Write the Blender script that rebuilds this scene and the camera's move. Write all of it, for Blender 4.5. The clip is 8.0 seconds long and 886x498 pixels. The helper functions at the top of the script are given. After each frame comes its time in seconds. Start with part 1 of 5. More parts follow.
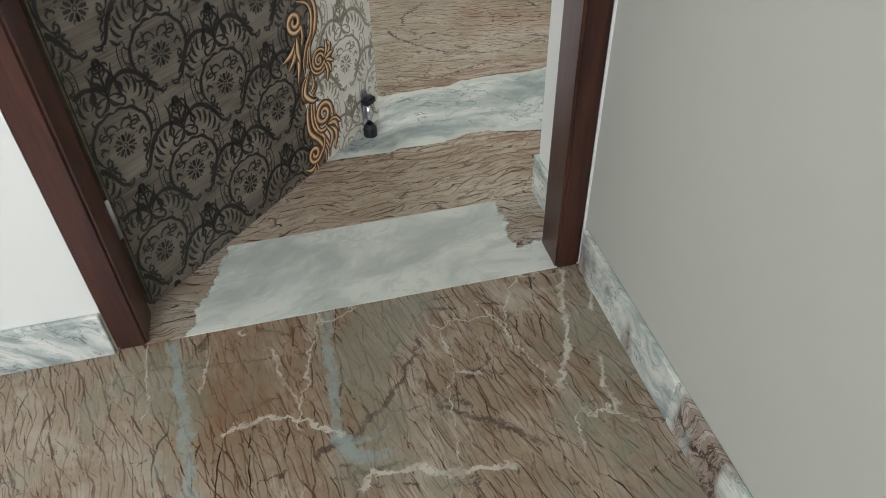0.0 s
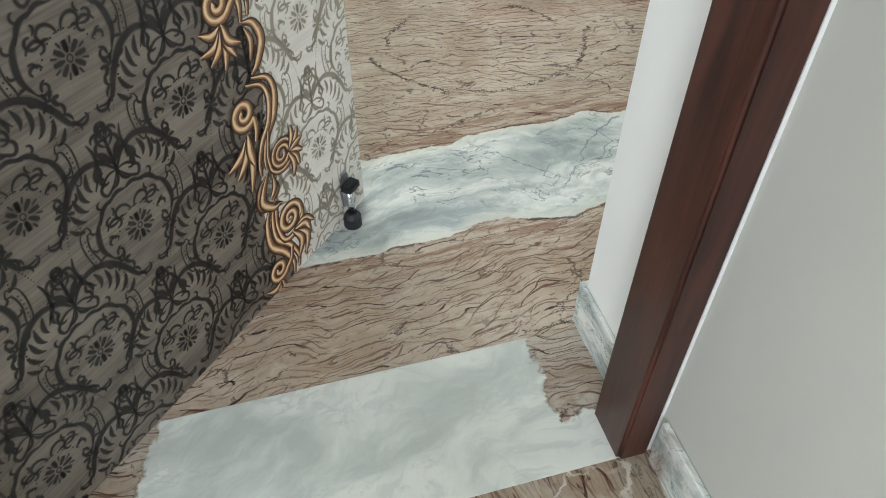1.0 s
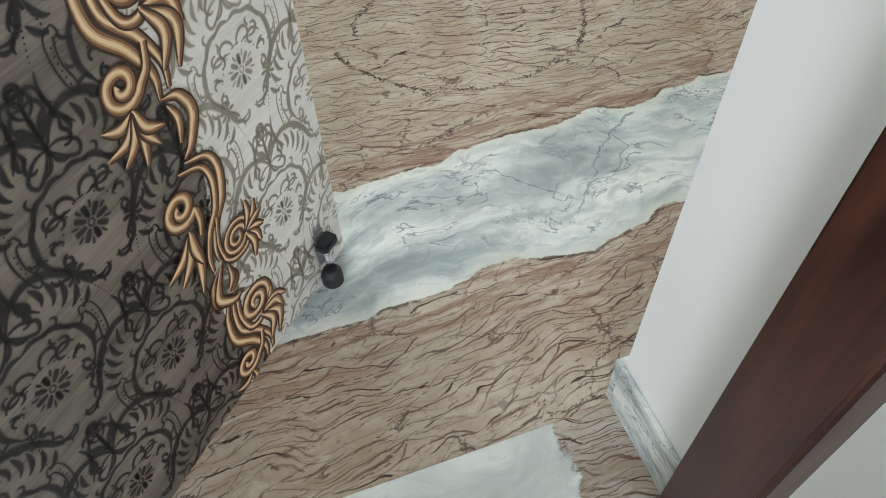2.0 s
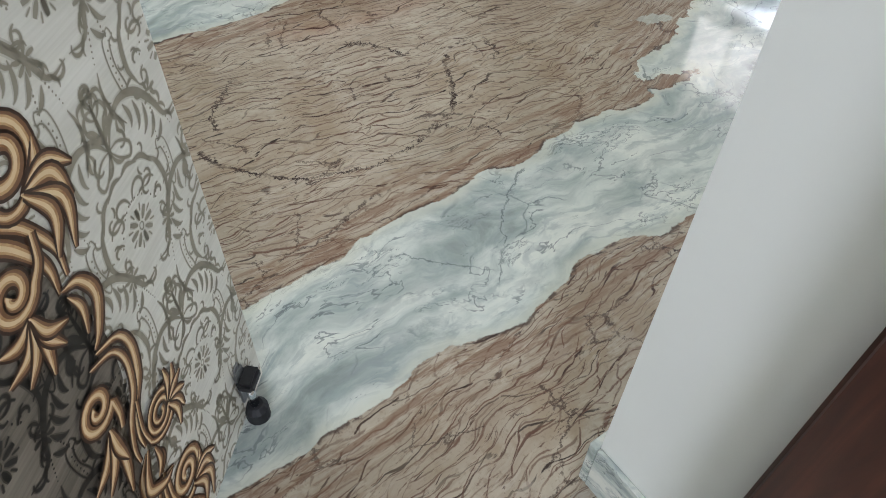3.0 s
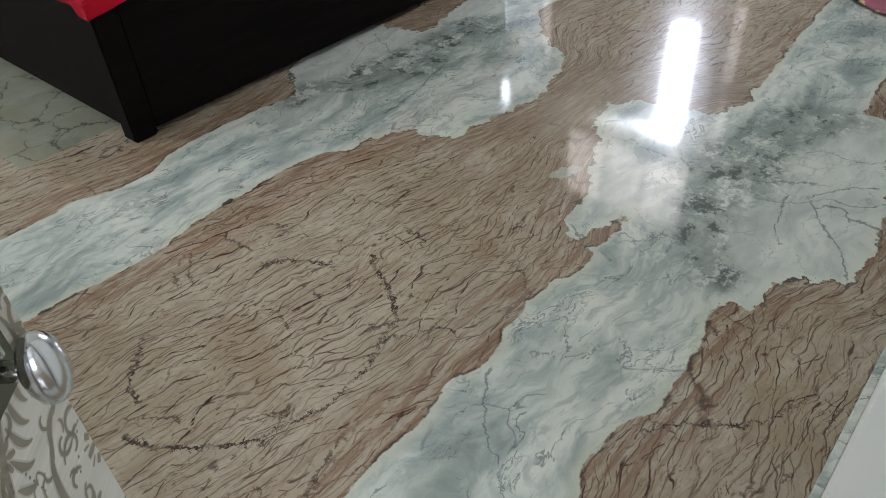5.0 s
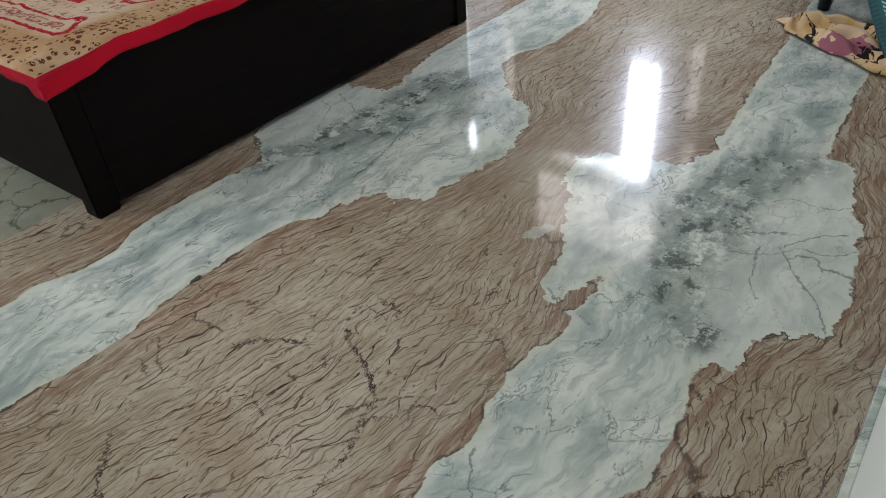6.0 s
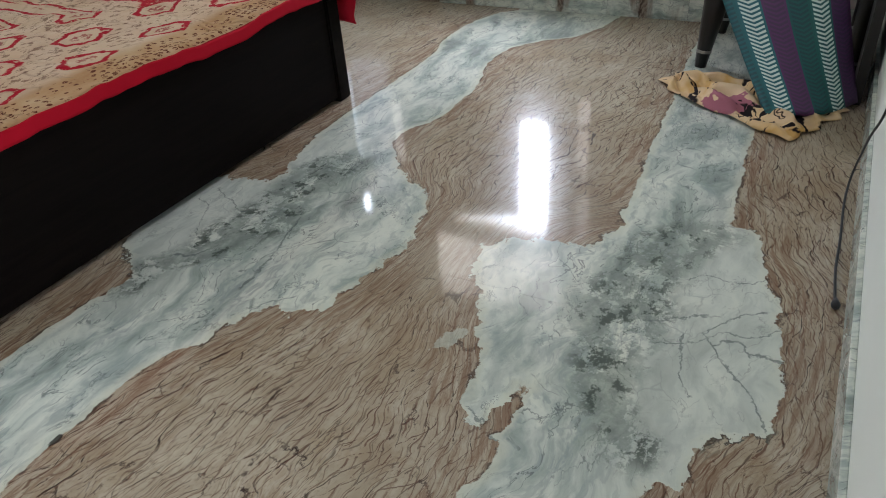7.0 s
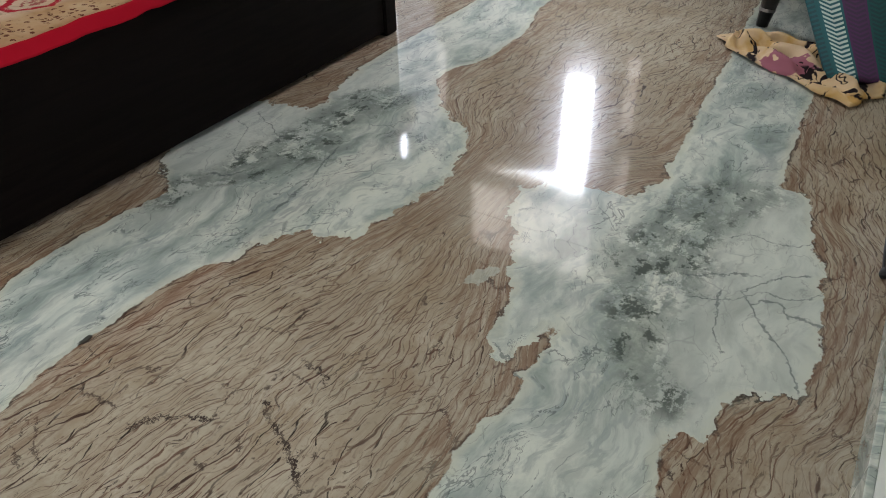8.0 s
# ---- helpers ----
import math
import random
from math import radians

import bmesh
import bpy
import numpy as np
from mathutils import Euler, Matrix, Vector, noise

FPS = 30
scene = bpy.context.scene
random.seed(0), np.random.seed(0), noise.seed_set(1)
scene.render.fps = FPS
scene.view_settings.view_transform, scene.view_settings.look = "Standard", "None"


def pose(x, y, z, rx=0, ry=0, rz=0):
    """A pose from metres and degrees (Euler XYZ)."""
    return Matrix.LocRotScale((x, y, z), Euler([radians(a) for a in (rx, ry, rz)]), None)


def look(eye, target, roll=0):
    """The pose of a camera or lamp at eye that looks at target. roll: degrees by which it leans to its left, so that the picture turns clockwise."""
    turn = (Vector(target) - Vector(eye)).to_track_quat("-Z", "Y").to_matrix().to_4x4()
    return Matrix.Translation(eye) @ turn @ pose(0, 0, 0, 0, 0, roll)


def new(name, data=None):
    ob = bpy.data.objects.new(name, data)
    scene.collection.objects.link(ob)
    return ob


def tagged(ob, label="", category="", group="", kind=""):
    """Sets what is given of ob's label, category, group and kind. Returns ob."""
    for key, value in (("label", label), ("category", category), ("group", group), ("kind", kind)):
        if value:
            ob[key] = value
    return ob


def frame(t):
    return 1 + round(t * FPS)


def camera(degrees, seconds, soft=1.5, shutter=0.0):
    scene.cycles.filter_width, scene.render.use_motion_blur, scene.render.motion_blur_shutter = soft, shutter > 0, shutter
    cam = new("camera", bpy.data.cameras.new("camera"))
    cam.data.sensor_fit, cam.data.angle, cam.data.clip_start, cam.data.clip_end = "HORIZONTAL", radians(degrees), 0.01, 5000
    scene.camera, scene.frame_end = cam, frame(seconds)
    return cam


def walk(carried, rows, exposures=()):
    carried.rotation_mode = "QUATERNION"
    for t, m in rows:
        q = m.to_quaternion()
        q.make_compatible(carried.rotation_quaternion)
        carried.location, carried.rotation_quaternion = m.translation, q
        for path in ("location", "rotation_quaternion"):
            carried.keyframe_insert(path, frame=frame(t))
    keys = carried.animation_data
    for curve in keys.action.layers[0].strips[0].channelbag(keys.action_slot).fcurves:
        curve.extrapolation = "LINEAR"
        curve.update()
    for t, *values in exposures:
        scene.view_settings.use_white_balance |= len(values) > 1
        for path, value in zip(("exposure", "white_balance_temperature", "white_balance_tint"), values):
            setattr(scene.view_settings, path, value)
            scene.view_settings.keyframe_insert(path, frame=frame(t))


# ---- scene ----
cam = camera(63.35, 8.0, soft=1.0)
walk(cam, [
    (0, look((0.371, -1.067, 1.084), (0.533, -0.337, 0.420), -1.72)),
    (0.5, look((0.411, -0.747, 1.068), (0.577, -0.045, 0.376), -0.56)),
    (1, look((0.445, -0.461, 1.052), (0.631, 0.209, 0.334), -0.02)),
    (1.2, look((0.451, -0.350, 1.050), (0.671, 0.288, 0.311), -1.20)),
    (2.3, look((0.520, -0.091, 1.021), (0.706, 0.496, 0.233), -2.46)),
    (2.5, look((0.514, -0.058, 1.027), (0.729, 0.528, 0.246), -1.92)),
    (2.7, look((0.511, -0.020, 1.028), (0.796, 0.549, 0.257), 0.74)),
    (3, look((0.464, 0.037, 1.027), (0.852, 0.568, 0.273), 1.28)),
    (3.5, look((0.438, 0.153, 1.034), (0.867, 0.686, 0.305), 0.96)),
    (4, look((0.470, 0.238, 1.041), (0.935, 0.794, 0.352), -1.26)),
    (4.5, look((0.515, 0.265, 1.047), (1.043, 0.802, 0.389), -5.05)),
    (5.8, look((0.556, 0.297, 1.106), (1.165, 0.814, 0.503), -2.74)),
    (6, look((0.587, 0.315, 1.115), (1.200, 0.830, 0.517), -4.97)),
    (6.5, look((0.708, 0.370, 1.142), (1.369, 0.867, 0.579), -5.58)),
    (7, look((0.784, 0.448, 1.145), (1.502, 0.864, 0.587), -4.53)),
    (7.5, look((0.798, 0.461, 1.123), (1.533, 0.844, 0.563), -2.65)),
    (8, look((0.768, 0.459, 1.082), (1.435, 0.895, 0.479), -1.68)),
], exposures=[(0, -0.08, 6200, 18), (0.5, 0.05, 6150, 18), (1.0, 0.42, 6000, 17), (1.2, 0.46, 5950, 17), (2.4, 0.34, 5900, 17.5), (2.9, 0.22, 5880, 17.5), (3.4, -0.18, 5880, 18.5), (4.2, -0.25, 6000, 17), (7.5, -0.22, 6020, 16), (8, -0.25, 6220, 16.5)])

# ---------------------------------------------------------------- world and light
world = bpy.data.worlds.new("sky")
scene.world = world
world.use_nodes = True
wn, wl = world.node_tree.nodes, world.node_tree.links
sky = wn.new("ShaderNodeTexSky")
sky.sky_type = "NISHITA"
sky.sun_disc = False
sky.sun_elevation, sky.sun_rotation = radians(40), radians(60)
wl.new(sky.outputs[0], wn["Background"].inputs[0])
wn["Background"].inputs[1].default_value = 0.12


def window_light(name, m, w, h, watts, colour):
    lamp = bpy.data.lights.new(name, "AREA")
    lamp.shape, lamp.size, lamp.size_y, lamp.energy, lamp.color = "RECTANGLE", w, h, watts, colour
    ob = new(name, lamp)
    ob.matrix_world = m
    return ob


sun = bpy.data.lights.new("sun", "SUN")
sun.energy, sun.angle, sun.color = 2.5, radians(0.5), (1, 0.95, 0.88)
new("sun", sun).matrix_world = look((8, 6, 7), (0, 0, 0))
# daylight through hall window and shutter gap; the bedroom side fill is an addition
window_light("hall_window_light", look((-1.0, -2.72, 1.5), (-1.0, 0, 1.3)), 1.3, 1.3, 72, (0.93, 0.97, 1.0))
window_light("bedroom_window_light", look((-0.37, 4.22, 1.55), (-0.1, 0, 0.9)), 1.1, 1.2, 50, (0.955, 0.99, 0.975))
window_light("shutter_gap_light", look((4.58, 1.94, 1.06), (0, 1.94, 0.9)), 0.17, 0.74, 22, (0.9, 0.95, 1.0))

# ---------------------------------------------------------------- materials


class Nodes:
    """A short way to write node trees."""

    def __init__(self, name):
        self.mat = bpy.data.materials.new(name)
        self.mat.use_nodes = True
        self.t = self.mat.node_tree
        self.bsdf = self.t.nodes["Principled BSDF"]

    def put(self, sock, v):
        if isinstance(v, bpy.types.NodeSocket):
            self.t.links.new(v, sock)
        elif isinstance(v, (tuple, list)) and len(v) == 3 and sock.type == "RGBA":
            sock.default_value = (*v, 1)
        else:
            sock.default_value = v

    def node(self, kind, **props):
        n = self.t.nodes.new(kind)
        for k, v in props.items():
            setattr(n, k, v)
        return n

    def math(self, op, a, b=0.0, c=None, clamp=False):
        n = self.node("ShaderNodeMath", operation=op, use_clamp=clamp)
        self.put(n.inputs[0], a)
        self.put(n.inputs[1], b)
        if c is not None:
            self.put(n.inputs[2], c)
        return n.outputs[0]

    def pos(self):
        return self.node("ShaderNodeTexCoord").outputs["Object"]

    def split(self, v):
        n = self.node("ShaderNodeSeparateXYZ")
        self.put(n.inputs[0], v)
        return n.outputs

    def join(self, x, y, z=0.0):
        n = self.node("ShaderNodeCombineXYZ")
        for s, v in zip(n.inputs, (x, y, z)):
            self.put(s, v)
        return n.outputs[0]

    def vmath(self, op, a, b):
        n = self.node("ShaderNodeVectorMath", operation=op)
        self.put(n.inputs[0], a)
        self.put(n.inputs[1], b)
        return n.outputs[0]

    def noise(self, v, scale=5.0, detail=4.0, rough=0.55, distort=0.0, colour=False):
        n = self.node("ShaderNodeTexNoise")
        self.put(n.inputs["Vector"], v)
        for k, x in (("Scale", scale), ("Detail", detail), ("Roughness", rough), ("Distortion", distort)):
            self.put(n.inputs[k], x)
        return n.outputs["Color" if colour else 0]

    def cracks(self, v, scale, width):
        n = self.node("ShaderNodeTexVoronoi", feature="DISTANCE_TO_EDGE")
        self.put(n.inputs["Vector"], v)
        self.put(n.inputs["Scale"], scale)
        return self.step(n.outputs["Distance"], width, 0.0)

    def ridge(self, v, scale, width, detail=5.0, rough=0.55, distort=0.0):
        """Thin wandering lines where a noise crosses its middle."""
        d = self.math("ABSOLUTE", self.math("SUBTRACT", self.noise(v, scale, detail, rough, distort), 0.5))
        return self.step(d, width, 0.3 * width)

    def step(self, v, a, b):
        """0 at a, 1 at b, smooth between."""
        n = self.node("ShaderNodeMapRange", interpolation_type="SMOOTHSTEP")
        self.put(n.inputs[0], v)
        n.inputs[1].default_value, n.inputs[2].default_value = a, b
        if a > b:
            n.inputs[1].default_value, n.inputs[2].default_value = b, a
            n.inputs[3].default_value, n.inputs[4].default_value = 1, 0
        return n.outputs[0]

    def ramp(self, v, *stops):
        n = self.node("ShaderNodeValToRGB")
        self.put(n.inputs[0], v)
        e = n.color_ramp.elements
        while len(e) < len(stops):
            e.new(0.5)
        for el, (p, col) in zip(e, stops):
            el.position, el.color = p, (*col, 1)
        return n.outputs[0]

    def mix(self, f, a, b, kind="MIX"):
        n = self.node("ShaderNodeMix", data_type="RGBA", blend_type=kind)
        self.put(n.inputs[0], f)
        self.put(n.inputs[6], a)
        self.put(n.inputs[7], b)
        return n.outputs[2]

    def curve(self, v, pts):
        """A smooth curve through (x, value) points, level beyond both ends."""
        x0, x1 = pts[0][0], pts[-1][0]
        lo, hi = min(y for _, y in pts), max(y for _, y in pts)
        rise = (hi - lo) or 1.0
        n = self.node("ShaderNodeFloatCurve")
        self.put(n.inputs[1], self.math("DIVIDE", self.math("SUBTRACT", v, x0), x1 - x0, clamp=True))
        c = n.mapping.curves[0]
        c.points[0].location = (0, (pts[0][1] - lo) / rise)
        c.points[1].location = (1, (pts[-1][1] - lo) / rise)
        for x, y in pts[1:-1]:
            c.points.new((x - x0) / (x1 - x0), (y - lo) / rise)
        for pt in c.points:
            pt.handle_type = "AUTO_CLAMPED"
        n.mapping.update()
        return self.math("MULTIPLY_ADD", n.outputs[0], rise, lo)

    def vein(self, u, v, pts, width):
        """A line v = f(u) through (u, v) points, which ends where they end."""
        d = self.math("ABSOLUTE", self.math("SUBTRACT", v, self.curve(u, pts)))
        ends = self.math("MULTIPLY", self.step(u, pts[0][0] - 0.006, pts[0][0] + 0.006), self.step(u, pts[-1][0] + 0.006, pts[-1][0] - 0.006))
        return self.math("MULTIPLY", self.step(d, width, 0.35 * width), ends)

    def bump(self, h, strength=0.2, dist=0.002):
        n = self.node("ShaderNodeBump")
        self.put(n.inputs["Height"], h)
        n.inputs["Strength"].default_value, n.inputs["Distance"].default_value = strength, dist
        self.t.links.new(n.outputs[0], self.bsdf.inputs["Normal"])

    def done(self, colour, rough=0.5, metal=0.0, **more):
        self.put(self.bsdf.inputs["Base Color"], colour)
        self.put(self.bsdf.inputs["Roughness"], rough)
        self.put(self.bsdf.inputs["Metallic"], metal)
        for k, v in more.items():
            self.put(self.bsdf.inputs[k.replace("_", " ")], v)
        return self.mat


def white_marble(n, v, veins=1.0):
    """Pale green-white marble with soft grey clouds and dark hair veins, over vector v."""
    drift = n.vmath("MULTIPLY", n.vmath("SUBTRACT", n.noise(v, 2.2, 4, 0.55, colour=True), (0.5, 0.5, 0.5)), (0.3, 0.3, 0))
    run = n.vmath("ADD", v, drift)
    cloud = n.noise(n.vmath("MULTIPLY", run, (1.3, 3.4, 1)), 2.3, 8, 0.6, 0.3)
    base = n.ramp(cloud, (0.36, (0.26, 0.305, 0.275)), (0.44, (0.43, 0.48, 0.435)), (0.51, (0.61, 0.65, 0.585)), (0.6, (0.73, 0.75, 0.665)))
    fine = n.noise(n.vmath("MULTIPLY", run, (2.6, 7.5, 1)), 5, 8, 0.66, 0.1)
    base = n.mix(n.math("MULTIPLY", n.step(fine, 0.51, 0.62), 0.5), base, (0.32, 0.37, 0.355))
    mottle = n.noise(v, 46, 5, 0.7)
    base = n.mix(n.math("MULTIPLY", n.step(mottle, 0.5, 0.72), 0.2), base, (0.38, 0.42, 0.39))
    soft = n.math("MULTIPLY", n.ridge(n.vmath("MULTIPLY", run, (1.7, 3.4, 1)), 2.6, 0.035, 5, 0.6), n.step(n.noise(v, 4.1, 3), 0.46, 0.58))
    base = n.mix(n.math("MULTIPLY", soft, 0.5), base, (0.3, 0.345, 0.345))
    hair = n.math("MULTIPLY", n.ridge(n.vmath("MULTIPLY", run, (2.2, 4.2, 1)), 2.0, 0.0085, 5, 0.56), n.step(n.noise(v, 5.4, 4), 0.45, 0.53))
    base = n.mix(n.math("MULTIPLY", hair, 0.6 * veins), base, (0.075, 0.09, 0.1))
    twig = n.cracks(n.vmath("ADD", n.vmath("MULTIPLY", run, (3.4, 5.2, 1)), n.vmath("MULTIPLY", n.noise(v, 14, 4, 0.6, colour=True), (0.14, 0.14, 0))), 1.5, 0.016)
    twig = n.math("MULTIPLY", twig, n.step(n.noise(v, 6.2, 4), 0.51, 0.6))
    base = n.mix(n.math("MULTIPLY", twig, 0.6 * veins), base, (0.12, 0.145, 0.15))
    blot = n.math("MULTIPLY", n.step(n.noise(v, 1.9, 5, 0.6), 0.6, 0.72), n.step(n.noise(v, 11, 6, 0.72), 0.46, 0.6))
    return n.mix(n.math("MULTIPLY", blot, 0.6), base, (0.15, 0.185, 0.165))


def brown_marble(n, x, y, tones, wild=1.0):
    """Tan marble whose grain runs along x, with dark wavy lines and cracks."""
    v = n.join(x, y)
    lx, ly, _ = n.split(n.noise(v, 2.1, 3, 0.5, colour=True))
    mx, my, _ = n.split(n.noise(v, 9, 4, 0.6, colour=True))
    xs = n.math("ADD", x, n.math("MULTIPLY_ADD", lx, 0.4 * wild, -0.2 * wild))
    ys = n.math("ADD", n.math("ADD", y, n.math("MULTIPLY_ADD", ly, 0.3 * wild, -0.15 * wild)), n.math("MULTIPLY_ADD", my, 0.036, -0.018))
    flow = n.join(xs, ys)
    soft = n.noise(n.vmath("MULTIPLY", flow, (2.5, 13, 1)), 1.0, 6, 0.6, 0.3)
    base = n.ramp(soft, (0.3, tones[0]), (0.42, tones[1]), (0.54, tones[2]), (0.7, tones[3]))
    patch = n.noise(v, 1.3, 4, 0.6)
    base = n.mix(n.math("MULTIPLY", n.step(patch, 0.48, 0.66), 0.45), base, tones[4])
    grain = n.noise(n.vmath("MULTIPLY", flow, (9, 48, 1)), 1.0, 8, 0.7, 0.25)
    base = n.mix(n.math("MULTIPLY", n.step(grain, 0.53, 0.62), 0.3), base, (0.15, 0.095, 0.062))
    base = n.mix(n.math("MULTIPLY", n.step(grain, 0.46, 0.38), 0.4), base, tuple(min(1, c * 1.2) for c in tones[3]))
    speck = n.noise(v, 60, 5, 0.7)
    base = n.mix(n.math("MULTIPLY", n.step(speck, 0.55, 0.7), 0.3), base, (0.2, 0.14, 0.1))
    strong = n.step(n.noise(v, 2.4, 4, 0.6), 0.44, 0.58)
    wisp = n.math("MULTIPLY", n.ridge(n.vmath("MULTIPLY", flow, (2.4, 14, 1)), 1.0, 0.0155, 8, 0.62), n.math("MULTIPLY_ADD", strong, 0.5, 0.5))
    base = n.mix(wisp, base, (0.055, 0.03, 0.02))
    wisp2 = n.math("MULTIPLY", n.ridge(n.vmath("MULTIPLY", n.vmath("ADD", flow, (3.7, 1.9, 0)), (4.5, 24, 1)), 1.0, 0.018, 7, 0.62), n.step(n.noise(v, 4.5, 5, 0.65), 0.44, 0.56))
    base = n.mix(n.math("MULTIPLY", wisp2, 0.9), base, (0.07, 0.036, 0.024))
    milky = n.math("MULTIPLY", n.ridge(n.vmath("MULTIPLY", n.vmath("ADD", flow, (8.1, 4.3, 0)), (3.5, 20, 1)), 1.0, 0.015, 6, 0.6), n.step(n.noise(v, 4.2, 4), 0.48, 0.6))
    base = n.mix(n.math("MULTIPLY", milky, 0.65), base, (0.56, 0.5, 0.42))
    dash = n.noise(n.vmath("MULTIPLY", flow, (24, 110, 1)), 1.0, 4, 0.65, 0.2)
    dash = n.math("MULTIPLY", n.step(dash, 0.6, 0.64), n.step(n.noise(v, 6, 4), 0.46, 0.58))
    base = n.mix(n.math("MULTIPLY", dash, 0.85), base, (0.045, 0.025, 0.017))
    lines = n.cracks(n.vmath("MULTIPLY", flow, (4.2, 17, 1)), 1.0, 0.035)
    lines = n.math("MULTIPLY", lines, n.step(n.noise(v, 4.8, 5, 0.65), 0.46, 0.58))
    base = n.mix(n.math("MULTIPLY", lines, 0.8), base, (0.06, 0.032, 0.022))
    # a few thin ragged cracks across the grain
    rag = n.vmath("ADD", n.join(n.math("ADD", x, n.math("MULTIPLY", y, 0.6)), y), n.vmath("MULTIPLY", n.noise(v, 26, 6, 0.75, colour=True), (0.075, 0.075, 0)))
    crack = n.math("MULTIPLY", n.cracks(rag, 1.9, 0.013), n.step(n.noise(v, 4.4, 4, 0.6), 0.47, 0.52))
    return n.mix(n.math("MULTIPLY", crack, 0.92), base, (0.032, 0.018, 0.014))


def polished(n, colour, v, rough=0.055):
    smear = n.noise(v, 2.3, 4)
    n.bump(n.noise(v, 1.6, 2), 0.03, 0.004)
    return n.done(colour, n.math("MULTIPLY_ADD", smear, 0.05, rough), Specular_IOR_Level=0.5)


def lined_marble(n, p, x, lane, tones, wild=1.0):
    """Tan marble with many fine broken dark lines that run along x at constant lane."""
    sway = n.split(n.vmath("SUBTRACT", n.noise(p, 5, 3, 0.5, colour=True), (0.5, 0.5, 0.5)))
    tick = n.split(n.vmath("SUBTRACT", n.noise(p, 24, 4, 0.65, colour=True), (0.5, 0.5, 0.5)))
    xs = n.math("ADD", x, n.math("MULTIPLY", sway[0], 0.2))
    ys = n.math("ADD", n.math("ADD", lane, n.math("MULTIPLY", sway[1], 0.1 * wild)), n.math("MULTIPLY", tick[1], 0.007 * wild))
    ys = n.math("ADD", ys, n.math("MULTIPLY", x, 0.1))
    flow = n.join(xs, ys)
    soft = n.noise(n.vmath("MULTIPLY", flow, (2.5, 15, 1)), 1.0, 6, 0.62, 0.3)
    base = n.ramp(soft, (0.2, tones[0]), (0.4, tones[1]), (0.54, tones[2]), (0.74, tones[3]))
    patch = n.noise(p, 2.2, 4, 0.6)
    base = n.mix(n.math("MULTIPLY", n.step(patch, 0.48, 0.66), 0.5), base, tones[4])
    grain = n.noise(n.vmath("MULTIPLY", flow, (14, 75, 1)), 1.0, 7, 0.7, 0.2)
    base = n.mix(n.math("MULTIPLY", n.step(grain, 0.53, 0.63), 0.2), base, (0.2, 0.13, 0.085))
    base = n.mix(n.math("MULTIPLY", n.step(grain, 0.46, 0.38), 0.3), base, tuple(min(1, c * 1.15) for c in tones[3]))
    speck = n.noise(p, 75, 4, 0.7)
    base = n.mix(n.math("MULTIPLY", n.step(speck, 0.54, 0.64), 0.34), base, (0.2, 0.135, 0.09))
    blush = n.noise(n.vmath("ADD", p, (6.0, 3.0, 0)), 4.2, 6, 0.68)
    base = n.mix(n.math("MULTIPLY", n.step(blush, 0.5, 0.62), 0.55), base, tuple(c * k for c, k in zip(tones[1], (0.78, 0.69, 0.58))))
    base = n.mix(n.math("MULTIPLY", n.step(blush, 0.44, 0.34), 0.5), base, tuple(min(1, c * k) for c, k in zip(tones[3], (1.1, 1.14, 1.16))))
    # families of hair-thin lines along the grain, broken into dashes, that cross at shallow angles
    for off, freq, tilt, wav, wd, k, ink in ((0.0, 27, 0.16, 1.9, 0.062, 1.0, (0.05, 0.021, 0.012)), (3.1, 19, -0.26, 1.5, 0.04, 1.0, (0.03, 0.016, 0.01)),
                                             (7.7, 44, 0.02, 2.4, 0.09, 0.85, (0.13, 0.058, 0.034)), (5.2, 33, 0.38, 2.2, 0.06, 0.85, (0.1, 0.042, 0.025)), (1.9, 62, -0.14, 2.8, 0.11, 0.7, (0.14, 0.075, 0.05))):
        moved = n.vmath("ADD", flow, (off, 0.7 * off, 0))
        bend = n.math("MULTIPLY", n.noise(n.vmath("MULTIPLY", moved, (3.5, 12, 1)), 1.0, 3, 0.55), wav * wild)
        phase = n.math("ADD", n.math("MULTIPLY", n.math("ADD", ys, n.math("MULTIPLY", xs, tilt)), freq), bend)
        d = n.math("ABSOLUTE", n.math("SUBTRACT", n.math("FRACT", phase), 0.5))
        dashes = n.step(n.noise(n.vmath("MULTIPLY", moved, (13, 52, 1)), 1.0, 4, 0.65), 0.455, 0.5)
        zone = n.math("MULTIPLY_ADD", n.step(n.noise(n.vmath("ADD", p, (off, off, 0)), 3.3, 4, 0.6), 0.4, 0.58), 0.6, 0.45)
        base = n.mix(n.math("MULTIPLY", n.math("MULTIPLY", n.step(d, wd, 0.3 * wd), dashes), n.math("MULTIPLY", zone, k)), base, ink)
    milky = n.math("MULTIPLY", n.ridge(n.vmath("MULTIPLY", n.vmath("ADD", flow, (8.1, 4.3, 0)), (4.5, 32, 1)), 1.0, 0.04, 5, 0.6), n.step(n.noise(p, 5.2, 4), 0.5, 0.62))
    base = n.mix(n.math("MULTIPLY", milky, 0.4), base, (0.58, 0.5, 0.4))
    chip = n.math("MULTIPLY", n.step(n.noise(n.vmath("MULTIPLY", flow, (26, 90, 1)), 1.0, 5, 0.7), 0.6, 0.64), n.step(n.noise(p, 4.4, 4), 0.47, 0.57))
    base = n.mix(n.math("MULTIPLY", chip, 0.8), base, (0.07, 0.038, 0.024))
